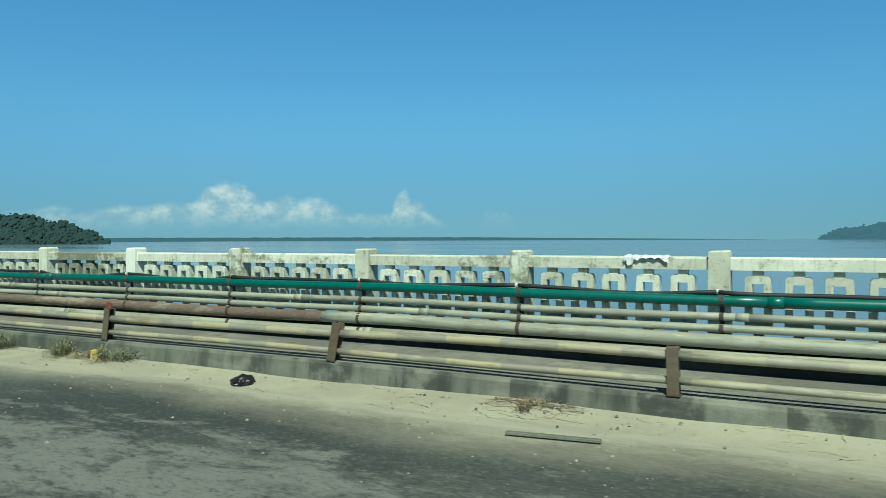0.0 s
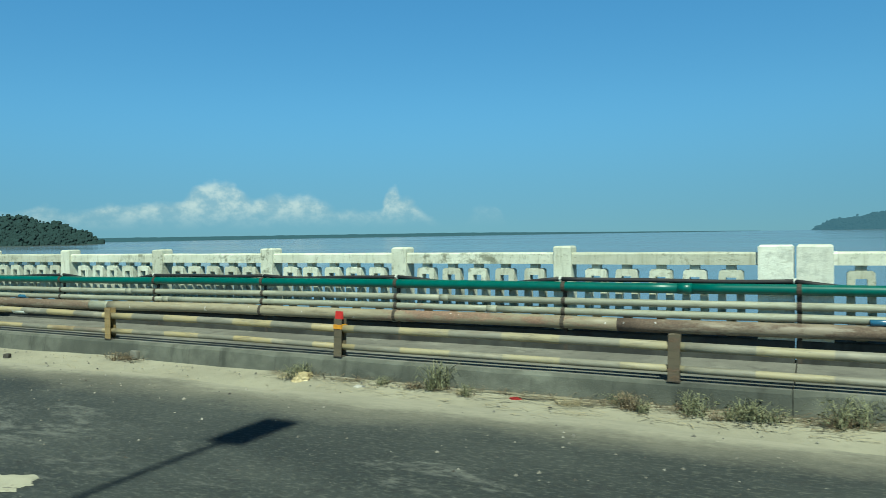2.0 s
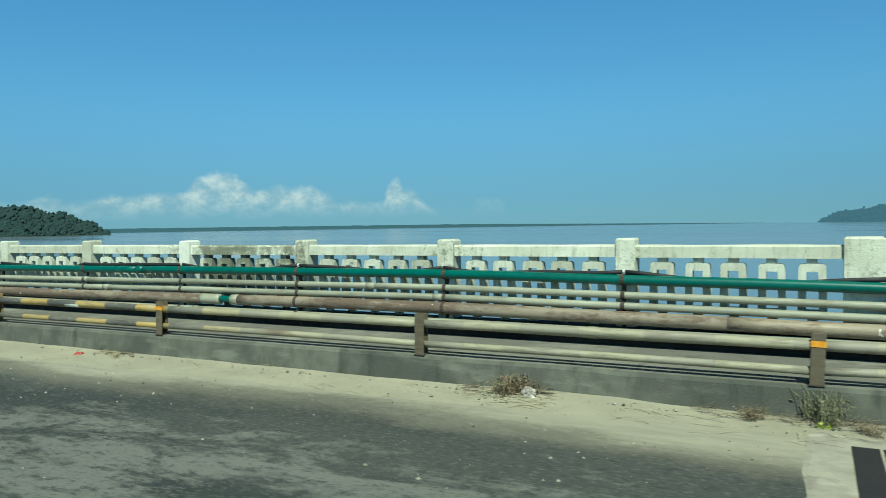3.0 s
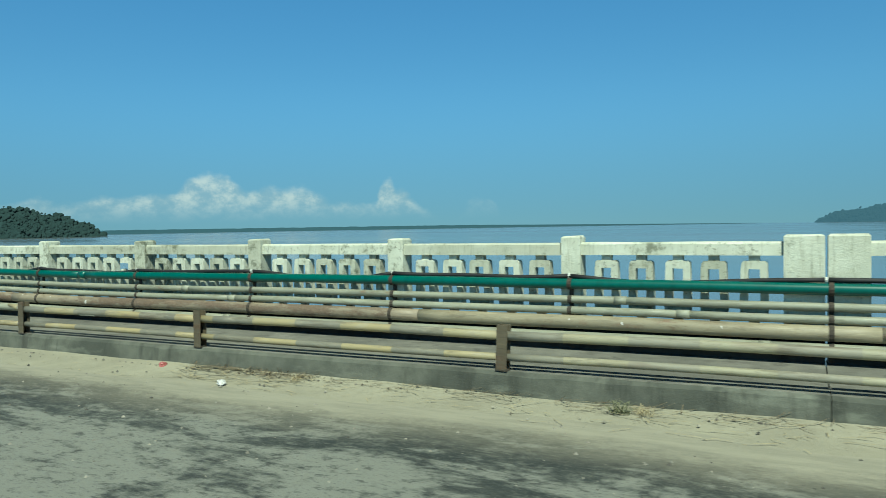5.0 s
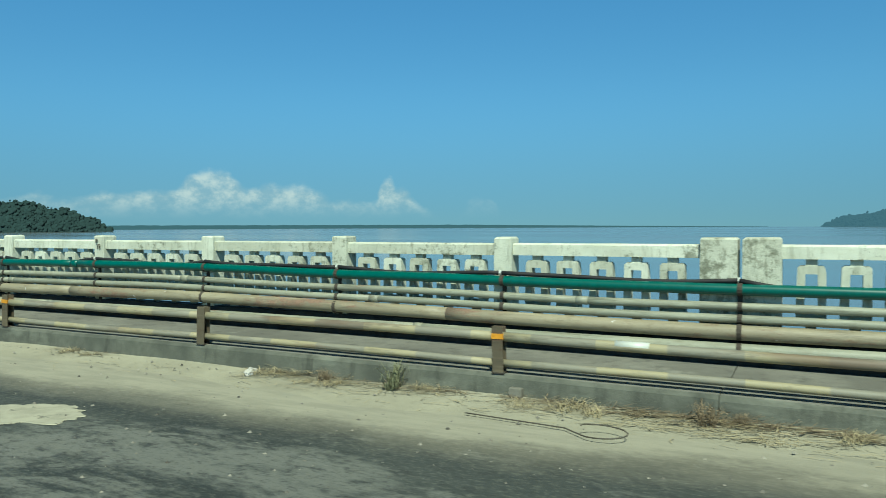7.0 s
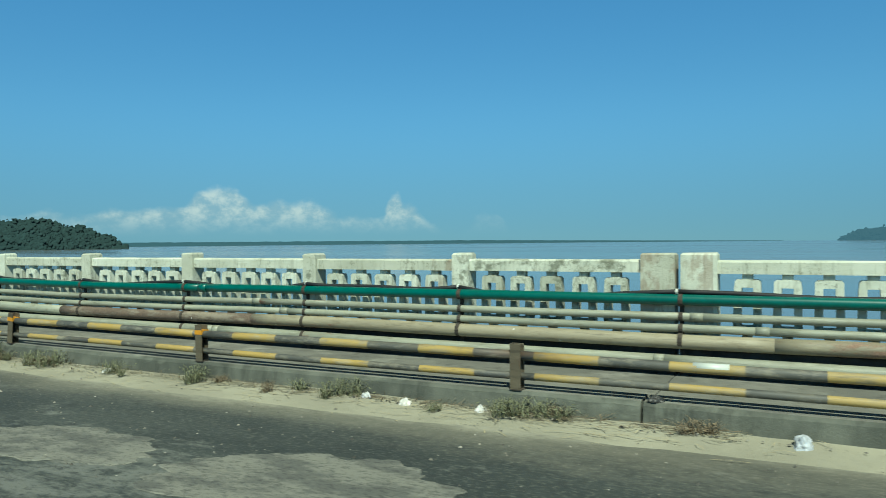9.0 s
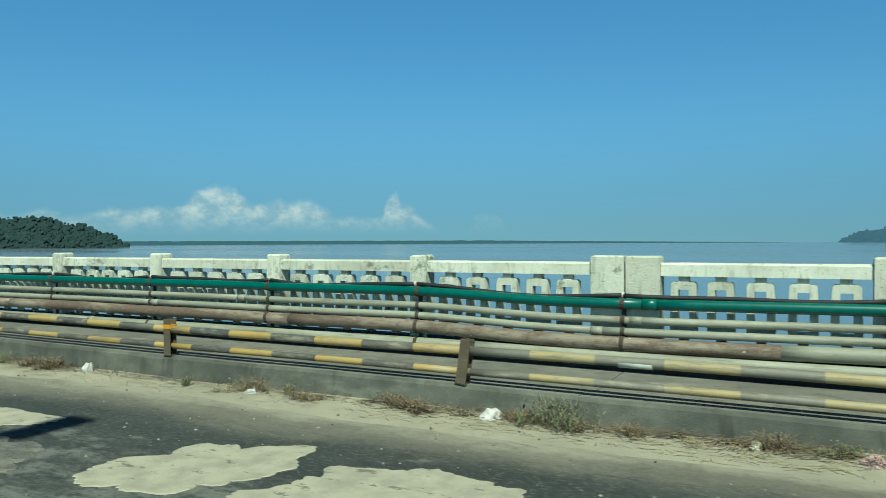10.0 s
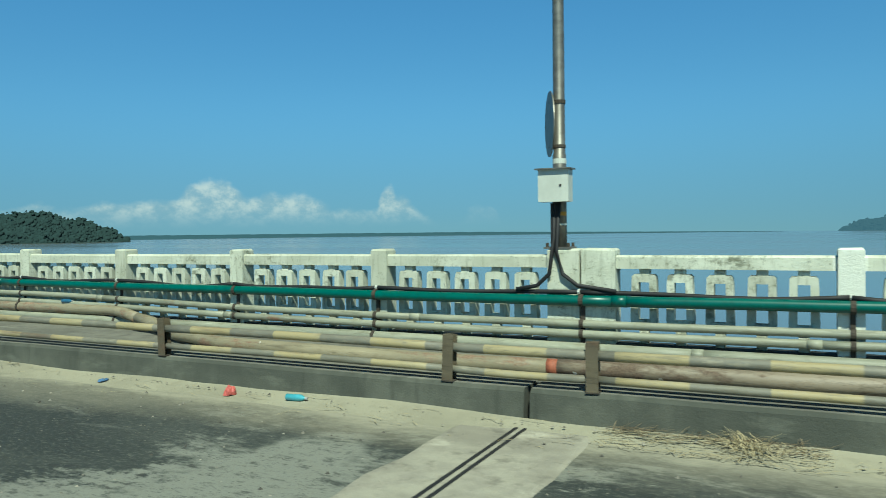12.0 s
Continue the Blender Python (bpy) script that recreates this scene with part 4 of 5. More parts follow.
# ---- guard rail on the kerb ----
GUARDS = [19.3, 15.95, 12.56, 9.22, 5.82, 2.54, -1.04, -4.25, -7.87, -11.30, -14.60, -18.18, -21.53, -25.0, -28.40, -31.48, -33.05, -36.39, -39.84,
          -42.96, -46.26, -49.24, -50.37, -53.8, -57.2, -60.6, -64.0, -67.4, -70.86, -73.80, -77.47, -80.88, -84.21, -87.70, -91.04, -94.40, -97.76,
          -101.18, -104.51, -107.75, -111.27, -114.7, -118.1, -121.5, -124.9, -128.3, -131.6, -135.08, -138.70, -141.98, -145.39, -148.75, -152.25,
          -155.74, -158.98, -162.34, -165.34, -166.91, -170.18, -173.42, -176.65, -179.87, -183.13, -184.36, -187.66, -191.0, -194.4, -197.8]
LEANING = {5.82: 9, 9.22: 11, 2.54: 7, -11.30: 8, -14.60: 9, -145.39: 14, -141.98: 5, -152.25: 8, -176.65: 8}
TAPED = (-1.04, -7.87, -21.53, -33.05, -28.40, -39.84, -46.26, -87.70, -94.40, -101.18, -107.75, -111.27, -138.70, -141.98, -155.74, -162.34, -166.91, -173.42, -179.87)
REFLECTOR = (5.82, -21.53, -46.26, -97.76)
UP_Z = [(13.2, 0.328), (9.2, 0.275), (5.0, 0.265), (-10.0, 0.285), (-26.0, 0.292), (-44.0, 0.30), (-60.0, 0.29), (-74.0, 0.30), (-92.0, 0.305), (-134.0, 0.29), (-168.0, 0.283)]
LOW_Z = [(13.2, 0.122), (9.2, 0.098), (-26.0, 0.104), (-60.0, 0.105), (-74.0, 0.115), (-80.0, 0.09), (-101.0, 0.085), (-134.0, 0.115), (-168.0, 0.10)]


def rail_height(table, x):
    return along(table, x) + along(WALK_Z, x)


R_RAIL, Y_RAIL = 0.032, 5.922


def guard_post_meshes():
    bm = bmesh.new()      # rolled channel, one flange towards the road, open to the side
    box(bm, -0.048, 0.048, 0.0, 0.008, 0.0, 0.393, 0.0, 0.003)
    box(bm, -0.048, -0.040, 0.008, 0.085, 0.0, 0.393)
    box(bm, -0.048, 0.044, 0.085, 0.093, 0.0, 0.390, 0.0, 0.003)
    web = mesh_of(bm, "channel", POST_STEEL)
    bm = bmesh.new()
    box(bm, -0.054, 0.054, -0.003, 0.098, 0.0, 0.010)
    foot = mesh_of(bm, "foot_plate", BRACKET)
    bm = bmesh.new()
    box(bm, -0.052, 0.052, -0.004, 0.097, 0.29, 0.335)
    tape = mesh_of(bm, "tape_band", TAPE)
    bm = bmesh.new()
    box(bm, -0.050, 0.050, 0.02, 0.034, 0.392, 0.472, 0.004)
    red = mesh_of(bm, "reflector", RED)
    orange = red.copy()
    orange.materials[0] = TAPE
    faded = red.copy()
    faded.materials[0] = DULL_RED
    bright = web.copy()
    bright.materials[0] = YELLOW_POST
    return web, bright, foot, tape, red, orange, faded


def make_guard_rail():
    web, bright, foot, tape, red, orange, faded = guard_post_meshes()
    rng = random.Random(4)
    for x in GUARDS:
        top = tagged(empty("guard_post", (x, Y_POST - 0.025, along(WALK_Z, x))), "short rust-brown steel channel post on the kerb", "guard post", "guard rail posts")
        top.rotation_euler = (0, radians(LEANING.get(x, rng.uniform(-1.5, 2.5))), radians(rng.uniform(-3, 3)))
        if x in (-42.96, -25.0):
            tagged(shared("channel", bright, top), "channel with faded yellow paint")
        else:
            shared("channel", web, top)
        shared("foot_plate", foot, top)
        if x in TAPED:
            tagged(shared("tape_band", tape, top), "orange-yellow reflective tape")
        if abs(x + 165.34) < 0.01:
            tagged(shared("reflector", orange, top, (0, 0, 0), (0, 0.25, 0)), "orange reflector plate")
        if x in REFLECTOR:
            tagged(shared("reflector", faded if x > 0 else red, top), "dull dark red reflector plate" if x > 0 else "red reflector plate")
    for name, heights, lab in (("upper_guard_rail", UP_Z, "upper guard rail pipe in bleached yellow and black bands"),
                          ("lower_guard_rail", LOW_Z, "lower guard rail pipe in bleached yellow and black bands")):
        top = tagged(empty(name), lab, "guard rail", "guard rails")
        upper = top if name.startswith("upper") else upper
        for i, (e, w) in enumerate(zip(GUARDS, GUARDS[1:])):
            low = name.startswith("lower")
            z0 = rail_height(heights, (e + w) / 2)
            if low and -33.0 < w + 0.1 and e < -31.4:      # broken by a collision
                bm = bmesh.new()
                tube(bm, [(e, Y_RAIL, z0), (e - 0.3, Y_RAIL + 0.02, z0 - 0.005), (e - 0.62, Y_RAIL + 0.1, z0 - 0.025)], R_RAIL, 10)
                part("rail_length", bm, BANDED, top, "bent broken rail end", True)
                bm = bmesh.new()
                tube(bm, [(w, Y_RAIL, z0), (w + 0.5, Y_RAIL + 0.03, z0 + 0.012)], R_RAIL, 10)
                part("rail_length", bm, BANDED, top, "broken rail stub", True)
                continue
            if not low and abs(e + 73.80) < 0.1:           # torn off at one post
                bm = bmesh.new()
                tube(bm, [(w, Y_RAIL, rail_height(heights, w)), (-74.67, Y_RAIL - 0.02, rail_height(heights, -74.67) + 0.02)], R_RAIL * 1.12, 10)
                part("rail_length", bm, BANDED, top, "loose rail end", True)
                bm = bmesh.new()
                tube(bm, [(e, Y_RAIL, z0), (e - 0.12, Y_RAIL, z0 + 0.02), (e - 0.30, Y_RAIL + 0.01, z0 + 0.045)], [R_RAIL * 1.2, R_RAIL * 1.1, R_RAIL * 0.6], 10)
                part("rail_length", bm, BANDED, top, "crushed rail stub", True)
                continue
            bend = rng.uniform(-0.012, 0.012)
            if abs(e + 49.24) < 0.1:
                bend = -0.03
            pts = []
            for k in range(9):
                s = k / 8
                x = e + (w - e) * s
                pts.append((x, Y_RAIL + 0.008 * n2(x * 0.3, 4.0, 3.0 if low else 5.0), rail_height(heights, x) + bend * math.sin(math.pi * s) + 0.006 * n2(x * 0.25, 2.0, 3.0 if low else 5.0)))
            bm = bmesh.new()
            tube(bm, pts, R_RAIL * (1.0 if low else 1.25), 10)
            part("rail_length", bm, BANDED, top, smooth=True)
    for x in (-9.85, -26.79, -41.39, -72.61, -82.43, -100.08, -133.52, -143.81, -150.77, -160.73, -166.25):
        bm = bmesh.new()
        tube(bm, [(x - 0.13, Y_RAIL, rail_height(UP_Z, x - 0.13)), (x + 0.13, Y_RAIL, rail_height(UP_Z, x + 0.13))], R_RAIL * 1.12 + 0.0025, 10)
        part("tape_band", bm, BOX_PAINT, upper, "white reflective tape", True)


make_guard_rail()


# ---- street lamps ----
def make_lamp(x, y, z0, side, sign=0.0, sign_turn=0.0, fitted=True):
    """side: +1 when the arm reaches towards +y."""
    top = tagged(empty("street_lamp", (x, y, z0)), "tall weathered galvanised street lamp with a flat lantern", "street lamp", "street lamps")
    high = 9.15 - z0
    bm = bmesh.new()
    tube(bm, [(0, 0, 0), (0, 0, 0.95), (0, 0, 0.96), (0, 0, 2.2), (0, 0, high - 0.4), (0, 0.06 * side, high - 0.15), (0, 0.25 * side, high)],
         [0.070, 0.068, 0.060, 0.058, 0.042, 0.04, 0.036], 14)
    part("pole", bm, GALV, top, smooth=True)
    bm = bmesh.new()
    box(bm, -0.14, 0.14, -0.11, 0.11, 0.0, 0.02)
    part("base_plate", bm, GALV, top)
    for bx in (-0.11, 0.11):
        for by in (-0.08, 0.08):
            bm = bmesh.new()
            tube(bm, [(bx, by, 0.02), (bx, by, 0.06)], 0.016, 6)
            part("bolt", bm, BRACKET, top)
    bm = bmesh.new()
    tube(bm, [(0, 0.25 * side, high), (0, 1.1 * side, high + 0.10), (0, 1.75 * side, high + 0.13)], 0.034, 10)
    part("arm", bm, GALV, top, smooth=True)
    bm = bmesh.new()
    y0, y1 = sorted((1.68 * side, 2.36 * side))
    box(bm, -0.17, 0.17, y0, y1, high + 0.07, high + 0.20, 0.02, 0.04)
    part("lantern", bm, GALV, top, "flat grey lamp head")
    if not fitted:
        return
    for z, tall, mat, lab in ((0.86, 0.05, BOX_PAINT, "white tape"), (1.02, 0.03, BRACKET, "dark steel band"), (1.465, 0.035, BRACKET, "dark steel band"),
                              (0.335, 0.04, TAPE, "yellow tape"), (0.21, 0.045, BOX_PAINT, "white tape")):
        bm = bmesh.new()
        tube(bm, [(0, 0, z), (0, 0, z + tall)], 0.0695 if z < 0.95 else 0.066, 14)
        part("band", bm, mat, top, lab)
    cab = empty("control_box")
    cab.parent = top
    bm = bmesh.new()
    box(bm, -0.155, 0.155, -0.22, -0.07, 0.47, 0.79)
    part("cabinet", bm, BOX_PAINT, cab)
    bm = bmesh.new()
    box(bm, -0.18, 0.18, -0.26, -0.05, 0.79, 0.802)
    part("rain_lid", bm, GALV, cab)
    bm = bmesh.new()
    tube(bm, [(0.075, -0.228, 0.63), (0.075, -0.22, 0.63)], 0.012, 8)
    part("lock", bm, RUBBER, cab)
    if sign:
        bm = bmesh.new()
        bmesh.ops.create_cone(bm, cap_ends=True, segments=28, radius1=sign / 2, radius2=sign / 2, depth=0.012,
                              matrix=pose(-0.095, 0, 1.26, 0, 90, 0))
        bmesh.ops.rotate(bm, verts=bm.verts, cent=(0, 0, 1.26), matrix=Matrix.Rotation(radians(sign_turn), 3, "Z"))
        part("sign_plate", bm, GALV, top, "grey back of a round road sign")
        for z in (1.02, 1.47):
            bm = bmesh.new()
            box(bm, -0.1, -0.04, -0.03, 0.03, z, z + 0.03)
            part("sign_clip", bm, BRACKET, top)
    for name, pts in (("feed_cable", [(-0.03, -0.09, 0.47), (-0.035, -0.10, 0.1), (-0.04, -0.14, -0.02), (-0.07, -0.15, -0.25), (-0.20, -0.15, -0.37), (-0.42, -0.16, -0.41)]),
                      ("feed_cable", [(0.02, -0.09, 0.47), (0.0, -0.10, 0.12), (0.0, -0.14, -0.02), (0.07, -0.15, -0.25), (0.22, -0.15, -0.36), (0.6, -0.16, -0.41)])):
        bm = bmesh.new()
        tube(bm, pts, 0.021, 8)
        part(name, bm, CABLE, top, smooth=True)
    bm = bmesh.new()
    box(bm, -0.065, -0.005, -0.105, -0.075, 0.03, 0.46)
    part("conduit", bm, CABLE, top)


Z_TOP = Z_WALK + 1.09
make_lamp(-50.0, Y_WALK + 0.11, Z_TOP, -1, 0.98, 25)
make_lamp(-116.89, Y_WALK + 0.11, Z_TOP, -1, 0.66, 22)
make_lamp(-183.915, Y_WALK + 0.11, Z_TOP, -1, 0.66, 26)
for x in (-17.25, -82.15, -151.3):
    make_lamp(x, -4.5, Z_WALK, 1, fitted=False)


# ---- expansion joints across the road ----
def make_joints():
    for x0, x1, d0, d1, kind in ((-33.12, -31.95, -32.86, -32.32, "strip"), (-50.5, -49.3, -49.92, -49.56, "strip"),
                                 (-167.0, -165.42, -166.65, -165.90, "grid"), (-184.12, -183.05, -183.67, -183.57, "crack")):
        top = tagged(empty("expansion_joint", ((x0 + x1) / 2, 0, 0)), "pale concrete expansion joint with black rubber strips", "expansion joint", "road joints")
        c = (x0 + x1) / 2
        bm = bmesh.new()
        n = 44
        rows = []
        for i in range(n + 1):
            y = -3.1 + 8.75 * i / n
            rows.append([bm.verts.new(v) for v in ((x0 - c + 0.05 * n2(y * 2, x0), y, 0.001), (x0 - c + 0.04 + 0.05 * n2(y * 2, x0), y, 0.007),
                                                   (x1 - c - 0.04 + 0.05 * n2(y * 2, x1), y, 0.007), (x1 - c + 0.05 * n2(y * 2, x1), y, 0.001))])
        for a, b in zip(rows, rows[1:]):
            for j in range(3):
                bm.faces.new((a[j], b[j], b[j + 1], a[j + 1]))
        part("nosing", bm, PALE_CONCRETE, top)
        if kind == "strip":
            bm = bmesh.new()
            for k in range(3):
                s0 = d0 + (d1 - d0) * (k + 0.04) / 3
                box(bm, s0 - c, s0 - c + (d1 - d0) * 0.92 / 3, -3.1, 5.30, 0.004, 0.013, 0.004)
            part("rubber_strip", bm, RUBBER, top, "black rubber strip")
        elif kind == "grid":
            for k, (f0, f1) in enumerate(((0.0, 0.17), (0.21, 0.40), (0.43, 0.51), (0.55, 0.63), (0.66, 0.82), (0.86, 1.0))):
                bm = bmesh.new()
                box(bm, d0 + (d1 - d0) * f0 - c, d0 + (d1 - d0) * f1 - c, -3.1, 5.31, 0.004, 0.018, 0.004)
                strip = part("rubber_strip", bm, RUBBER, top, "black rubber strip")
                if k in (0, 5):
                    for y in (5.2, 4.95, 4.6, 4.35, 4.0, 3.75, 3.4, 3.15):
                        bm = bmesh.new()
                        box(bm, d0 + (d1 - d0) * (f0 + f1) / 2 - c - 0.025, d0 + (d1 - d0) * (f0 + f1) / 2 - c + 0.025, y - 0.02, y + 0.02, 0.017, 0.023, 0.003)
                        part("bolt", bm, GALV, strip, "worn steel bolt head")
        else:
            for s in (d0, d1 - 0.03):
                bm = bmesh.new()
                box(bm, s - c, s - c + 0.032, -3.1, 5.86, 0.004, 0.0095)
                part("rubber_strip", bm, RUBBER, top, "dark crack filled with dirt")


make_joints()


# ---- drifted sand and worn patches ----
SAND_EDGE = [(0.0, 0.0), (-166.0, 0.0), (-170.0, 0.22), (-186.0, 0.22), (-192.0, 0.0)]


def make_sand():
    bm = bmesh.new()
    rows = []
    x = X_EAST - 0.2
    while x > X_WEST:
        inner = 5.22 + along(SAND_EDGE, x) + 0.30 * n2(x * 0.28, 3.0) + 0.12 * n2(x * 1.1, 8.0)
        ring = []
        for j in range(7):
            s = j / 6
            y = inner + (Y_KERB + 0.012 - inner) * s
            z = -0.002 + 0.042 * s ** 1.6 * (1 + 0.8 * n2(x * 0.5, 4.0)) + 0.008 * n2(x * 2.3, y * 5.0) * s
            ring.append(bm.verts.new((x, y, z)))
        rows.append(ring)
        x -= 0.16
    for a, b in zip(rows, rows[1:]):
        for j in range(6):
            bm.faces.new((a[j], b[j], b[j + 1], a[j + 1]))
    tagged(part("sand_drift", bm, SAND, None, smooth=True), "pale sand drifted against the kerb", "sand", kind="stuff")


def make_patch(x, y, rx, ry, turn, seed, mat=None, lift=0.0):
    """A ragged flat patch: an oval whose edge wanders at two scales."""
    bm = bmesh.new()
    n = 200
    ring_in, ring_out = [], []
    for i in range(n):
        a = 2 * math.pi * i / n
        ca, sa = math.cos(a), math.sin(a)
        r = 1 + 0.34 * n2(ca * 1.3 + seed, sa * 1.3, seed) + 0.24 * n2(ca * 4 + seed, sa * 4, seed) + 0.06 * n2(ca * 11, sa * 11, seed) + 0.03 * n2(ca * 34, sa * 34, seed)
        px, py = rx * r * ca, ry * r * sa
        q = Vector((px * math.cos(turn) - py * math.sin(turn), px * math.sin(turn) + py * math.cos(turn)))
        ring_out.append(bm.verts.new((q.x, q.y, 0.001)))
        ring_in.append(bm.verts.new((q.x * 0.985, q.y * 0.985, 0.007)))
    for i in range(n):
        bm.faces.new((ring_out[i], ring_out[(i + 1) % n], ring_in[(i + 1) % n], ring_in[i]))
    bm.faces.new(ring_in)
    ob = part("road_patch", bm, mat or SCREED, None)
    ob.location = (x, y, lift)
    tagged(ob, "ragged pale patch worn into the dark asphalt", "road patch", "road patches")


make_sand()
WORN = worn_grey()
PATCHES = ((-11.25, 3.2, 0.64, 0.80, 0.0), (-12.15, 2.75, 0.85, 0.40, 0.55), (-11.82, 3.72, 0.45, 0.13, 1.95), (-2.1, 3.75, 0.50, 0.58, 0.0), (-1.83, 4.87, 0.20, 0.10, 0.0), (-7.3, 3.9, 0.16, 0.05, 0.0), (-28.2, 3.78, 1.52, 0.32, 0.0),
           (-28.75, 2.5, 0.42, 0.22, 0.2), (-25.5, 4.0, 0.33, 0.10, -0.6), (-21.65, 2.42, 0.26, 0.16, 0.2), (-107.2, 4.05, 0.5, 0.2, 0.1), (-104.35, 3.80, 0.55, 0.30, 0.3),
           (-153.2, 3.80, 0.72, 0.50, 0.9), (-151.55, 3.70, 0.95, 0.72, 0.05), (-155.75, 4.05, 0.55, 0.24, 0.1), (-162.52, 4.03, 0.42, 0.16, 0.35), (-83.68, 4.17, 0.17, 0.06, 0.1),
           (-94.55, 2.9, 0.32, 0.16, 0.5), (-72.2, 4.35, 0.12, 0.06, 0.0), (-91.4, 4.75, 0.1, 0.07, 0.3), (-160.76, 3.9, 0.1, 0.04, 0.2), (-58.0, 3.8, 0.8, 0.3, 0.1), (-120.0, 3.6, 0.7, 0.4, 0.2))
for i, spec in enumerate(PATCHES):
    make_patch(*spec, 3.1 + i * 1.37, None, 0.0006 * (i % 4))
for i, spec in enumerate(((-137.9, 3.60, 0.95, 0.42, 0.15), (-135.6, 3.65, 0.95, 0.50, 0.2), (-154.9, 3.2, 0.7, 0.5, 0.2), (-134.2, 2.9, 0.9, 0.35, 0.1), (-30.85, 4.02, 0.42, 0.13, 0.0), (-29.6, 2.75, 0.6, 0.26, 0.1))):
    make_patch(*spec, 40.3 + i * 2.1, WORN)


# ---- weeds along the kerb ----
STRAW = plain("dry_straw", (0.4553, 0.3925, 0.2355), 0.85, 0.0, 0.45, 40.0)
WEED = plain("dusty_green_weed", (0.185, 0.195, 0.108), 0.8, 0.0, 0.5, 30.0)
TWIG = plain("dead_brown_twigs", (0.225, 0.175, 0.108), 0.9, 0.0, 0.5, 40.0)


def blade(bm, rng, reach, rise, width, base=0.06):
    a = rng.uniform(0, 2 * math.pi)
    out = Vector((math.cos(a), math.sin(a) * 0.75, 0))
    side = Vector((-out.y, out.x, 0)) * width
    foot = Vector((rng.uniform(-base, base), rng.uniform(-base, base) * 0.7, 0))
    r, h = reach * rng.uniform(0.4, 1.0), rise * rng.uniform(0.35, 1.0)
    pts = [foot, foot + out * r * 0.35 + Vector((0, 0, h * 0.75)), foot + out * r * 0.75 + Vector((0, 0, h)), foot + out * r + Vector((0, 0, h * rng.uniform(0.45, 0.95)))]
    wide = (1.0, 0.8, 0.55, 0.12)
    left = [bm.verts.new(q + side * w) for q, w in zip(pts, wide)]
    right = [bm.verts.new(q - side * w) for q, w in zip(pts, wide)]
    for i in range(3):
        bm.faces.new((left[i], right[i], right[i + 1], left[i + 1]))


def tuft_mesh(kind, seed):
    rng = random.Random(seed)
    bm = bmesh.new()
    if kind == "grass":
        for _ in range(60):
            blade(bm, rng, 0.17, 0.22, 0.0045)
        return mesh_of(bm, "weed_tuft", WEED)
    if kind == "dry":
        for _ in range(80):
            blade(bm, rng, 0.24, 0.10, 0.0028, 0.12)
        return mesh_of(bm, "weed_tuft", STRAW)
    if kind == "straw":
        for _ in range(46):
            blade(bm, rng, 0.42, 0.05, 0.0035, 0.22)
        return mesh_of(bm, "weed_tuft", STRAW)
    for _ in range(90):
        blade(bm, rng, 0.16, 0.19, 0.0025, 0.08)
    for _ in range(100):
        c = Vector((rng.gauss(0, 0.09), rng.gauss(0, 0.06), rng.uniform(0.02, 0.15)))
        d = Vector((rng.uniform(-1, 1), rng.uniform(-1, 1), rng.uniform(-0.4, 0.8))).normalized() * 0.014
        e = Vector((rng.uniform(-1, 1), rng.uniform(-1, 1), rng.uniform(-1, 1))).normalized() * 0.007
        bm.faces.new([bm.verts.new(q) for q in (c - d, c + e, c + d, c - e)])
    return mesh_of(bm, "weed_tuft", TWIG if kind == "twig" else WEED)


TUFTS = {k: [tuft_mesh(k, s + i * 10) for s in range(3)] for i, k in enumerate(("grass", "dry", "straw", "twig", "leafy"))}
LABELS = {"grass": "dusty green grass tuft growing at the kerb", "dry": "dry yellow grass tuft at the kerb", "straw": "flattened straw lying in the sand",
          "twig": "dead brown weed with withered leaves", "leafy": "low dusty green weed at the kerb"}


def make_weed(kind, x, y, size, rng):
    top = new("weed_tuft", TUFTS[kind][rng.randrange(3)])
    top.location = (x, y, 0.012 + max(0.0, (y - 5.4)) * 0.06)
    top.rotation_euler = (0, 0, rng.uniform(0, 6.28))
    size *= 1.15 if kind in ("grass", "leafy") else 1.0
    top.scale = (size * rng.uniform(0.9, 1.6), size, size * (rng.uniform(0.5, 1.0) if kind in ("grass", "leafy") else rng.uniform(0.5, 0.95)))
    tagged(top, LABELS[kind], "weed", "kerbside weeds")


def lay_stalk(bm, rng, x, y, tall=0.015):
    """One dry stalk lying nearly flat."""
    a, long = rng.gauss(0, 0.7), rng.uniform(0.05, 0.30)
    d = Vector((math.cos(a), math.sin(a) * 0.5, 0)) * long / 2
    s = Vector((-d.y, d.x, 0)).normalized() * 0.003
    z = 0.005 + max(0.0, y - 5.3) * 0.085
    c = Vector((x, y, z))
    lift = Vector((0, 0, rng.uniform(0.0, tall)))
    bend = Vector((rng.uniform(-0.02, 0.02), rng.uniform(-0.03, 0.03), 0.012))
    q = [c - d, c + bend, c + d + lift]
    left, right = [bm.verts.new(v + s) for v in q], [bm.verts.new(v - s) for v in q]
    for i in range(2):
        bm.faces.new((left[i], right[i], right[i + 1], left[i + 1]))


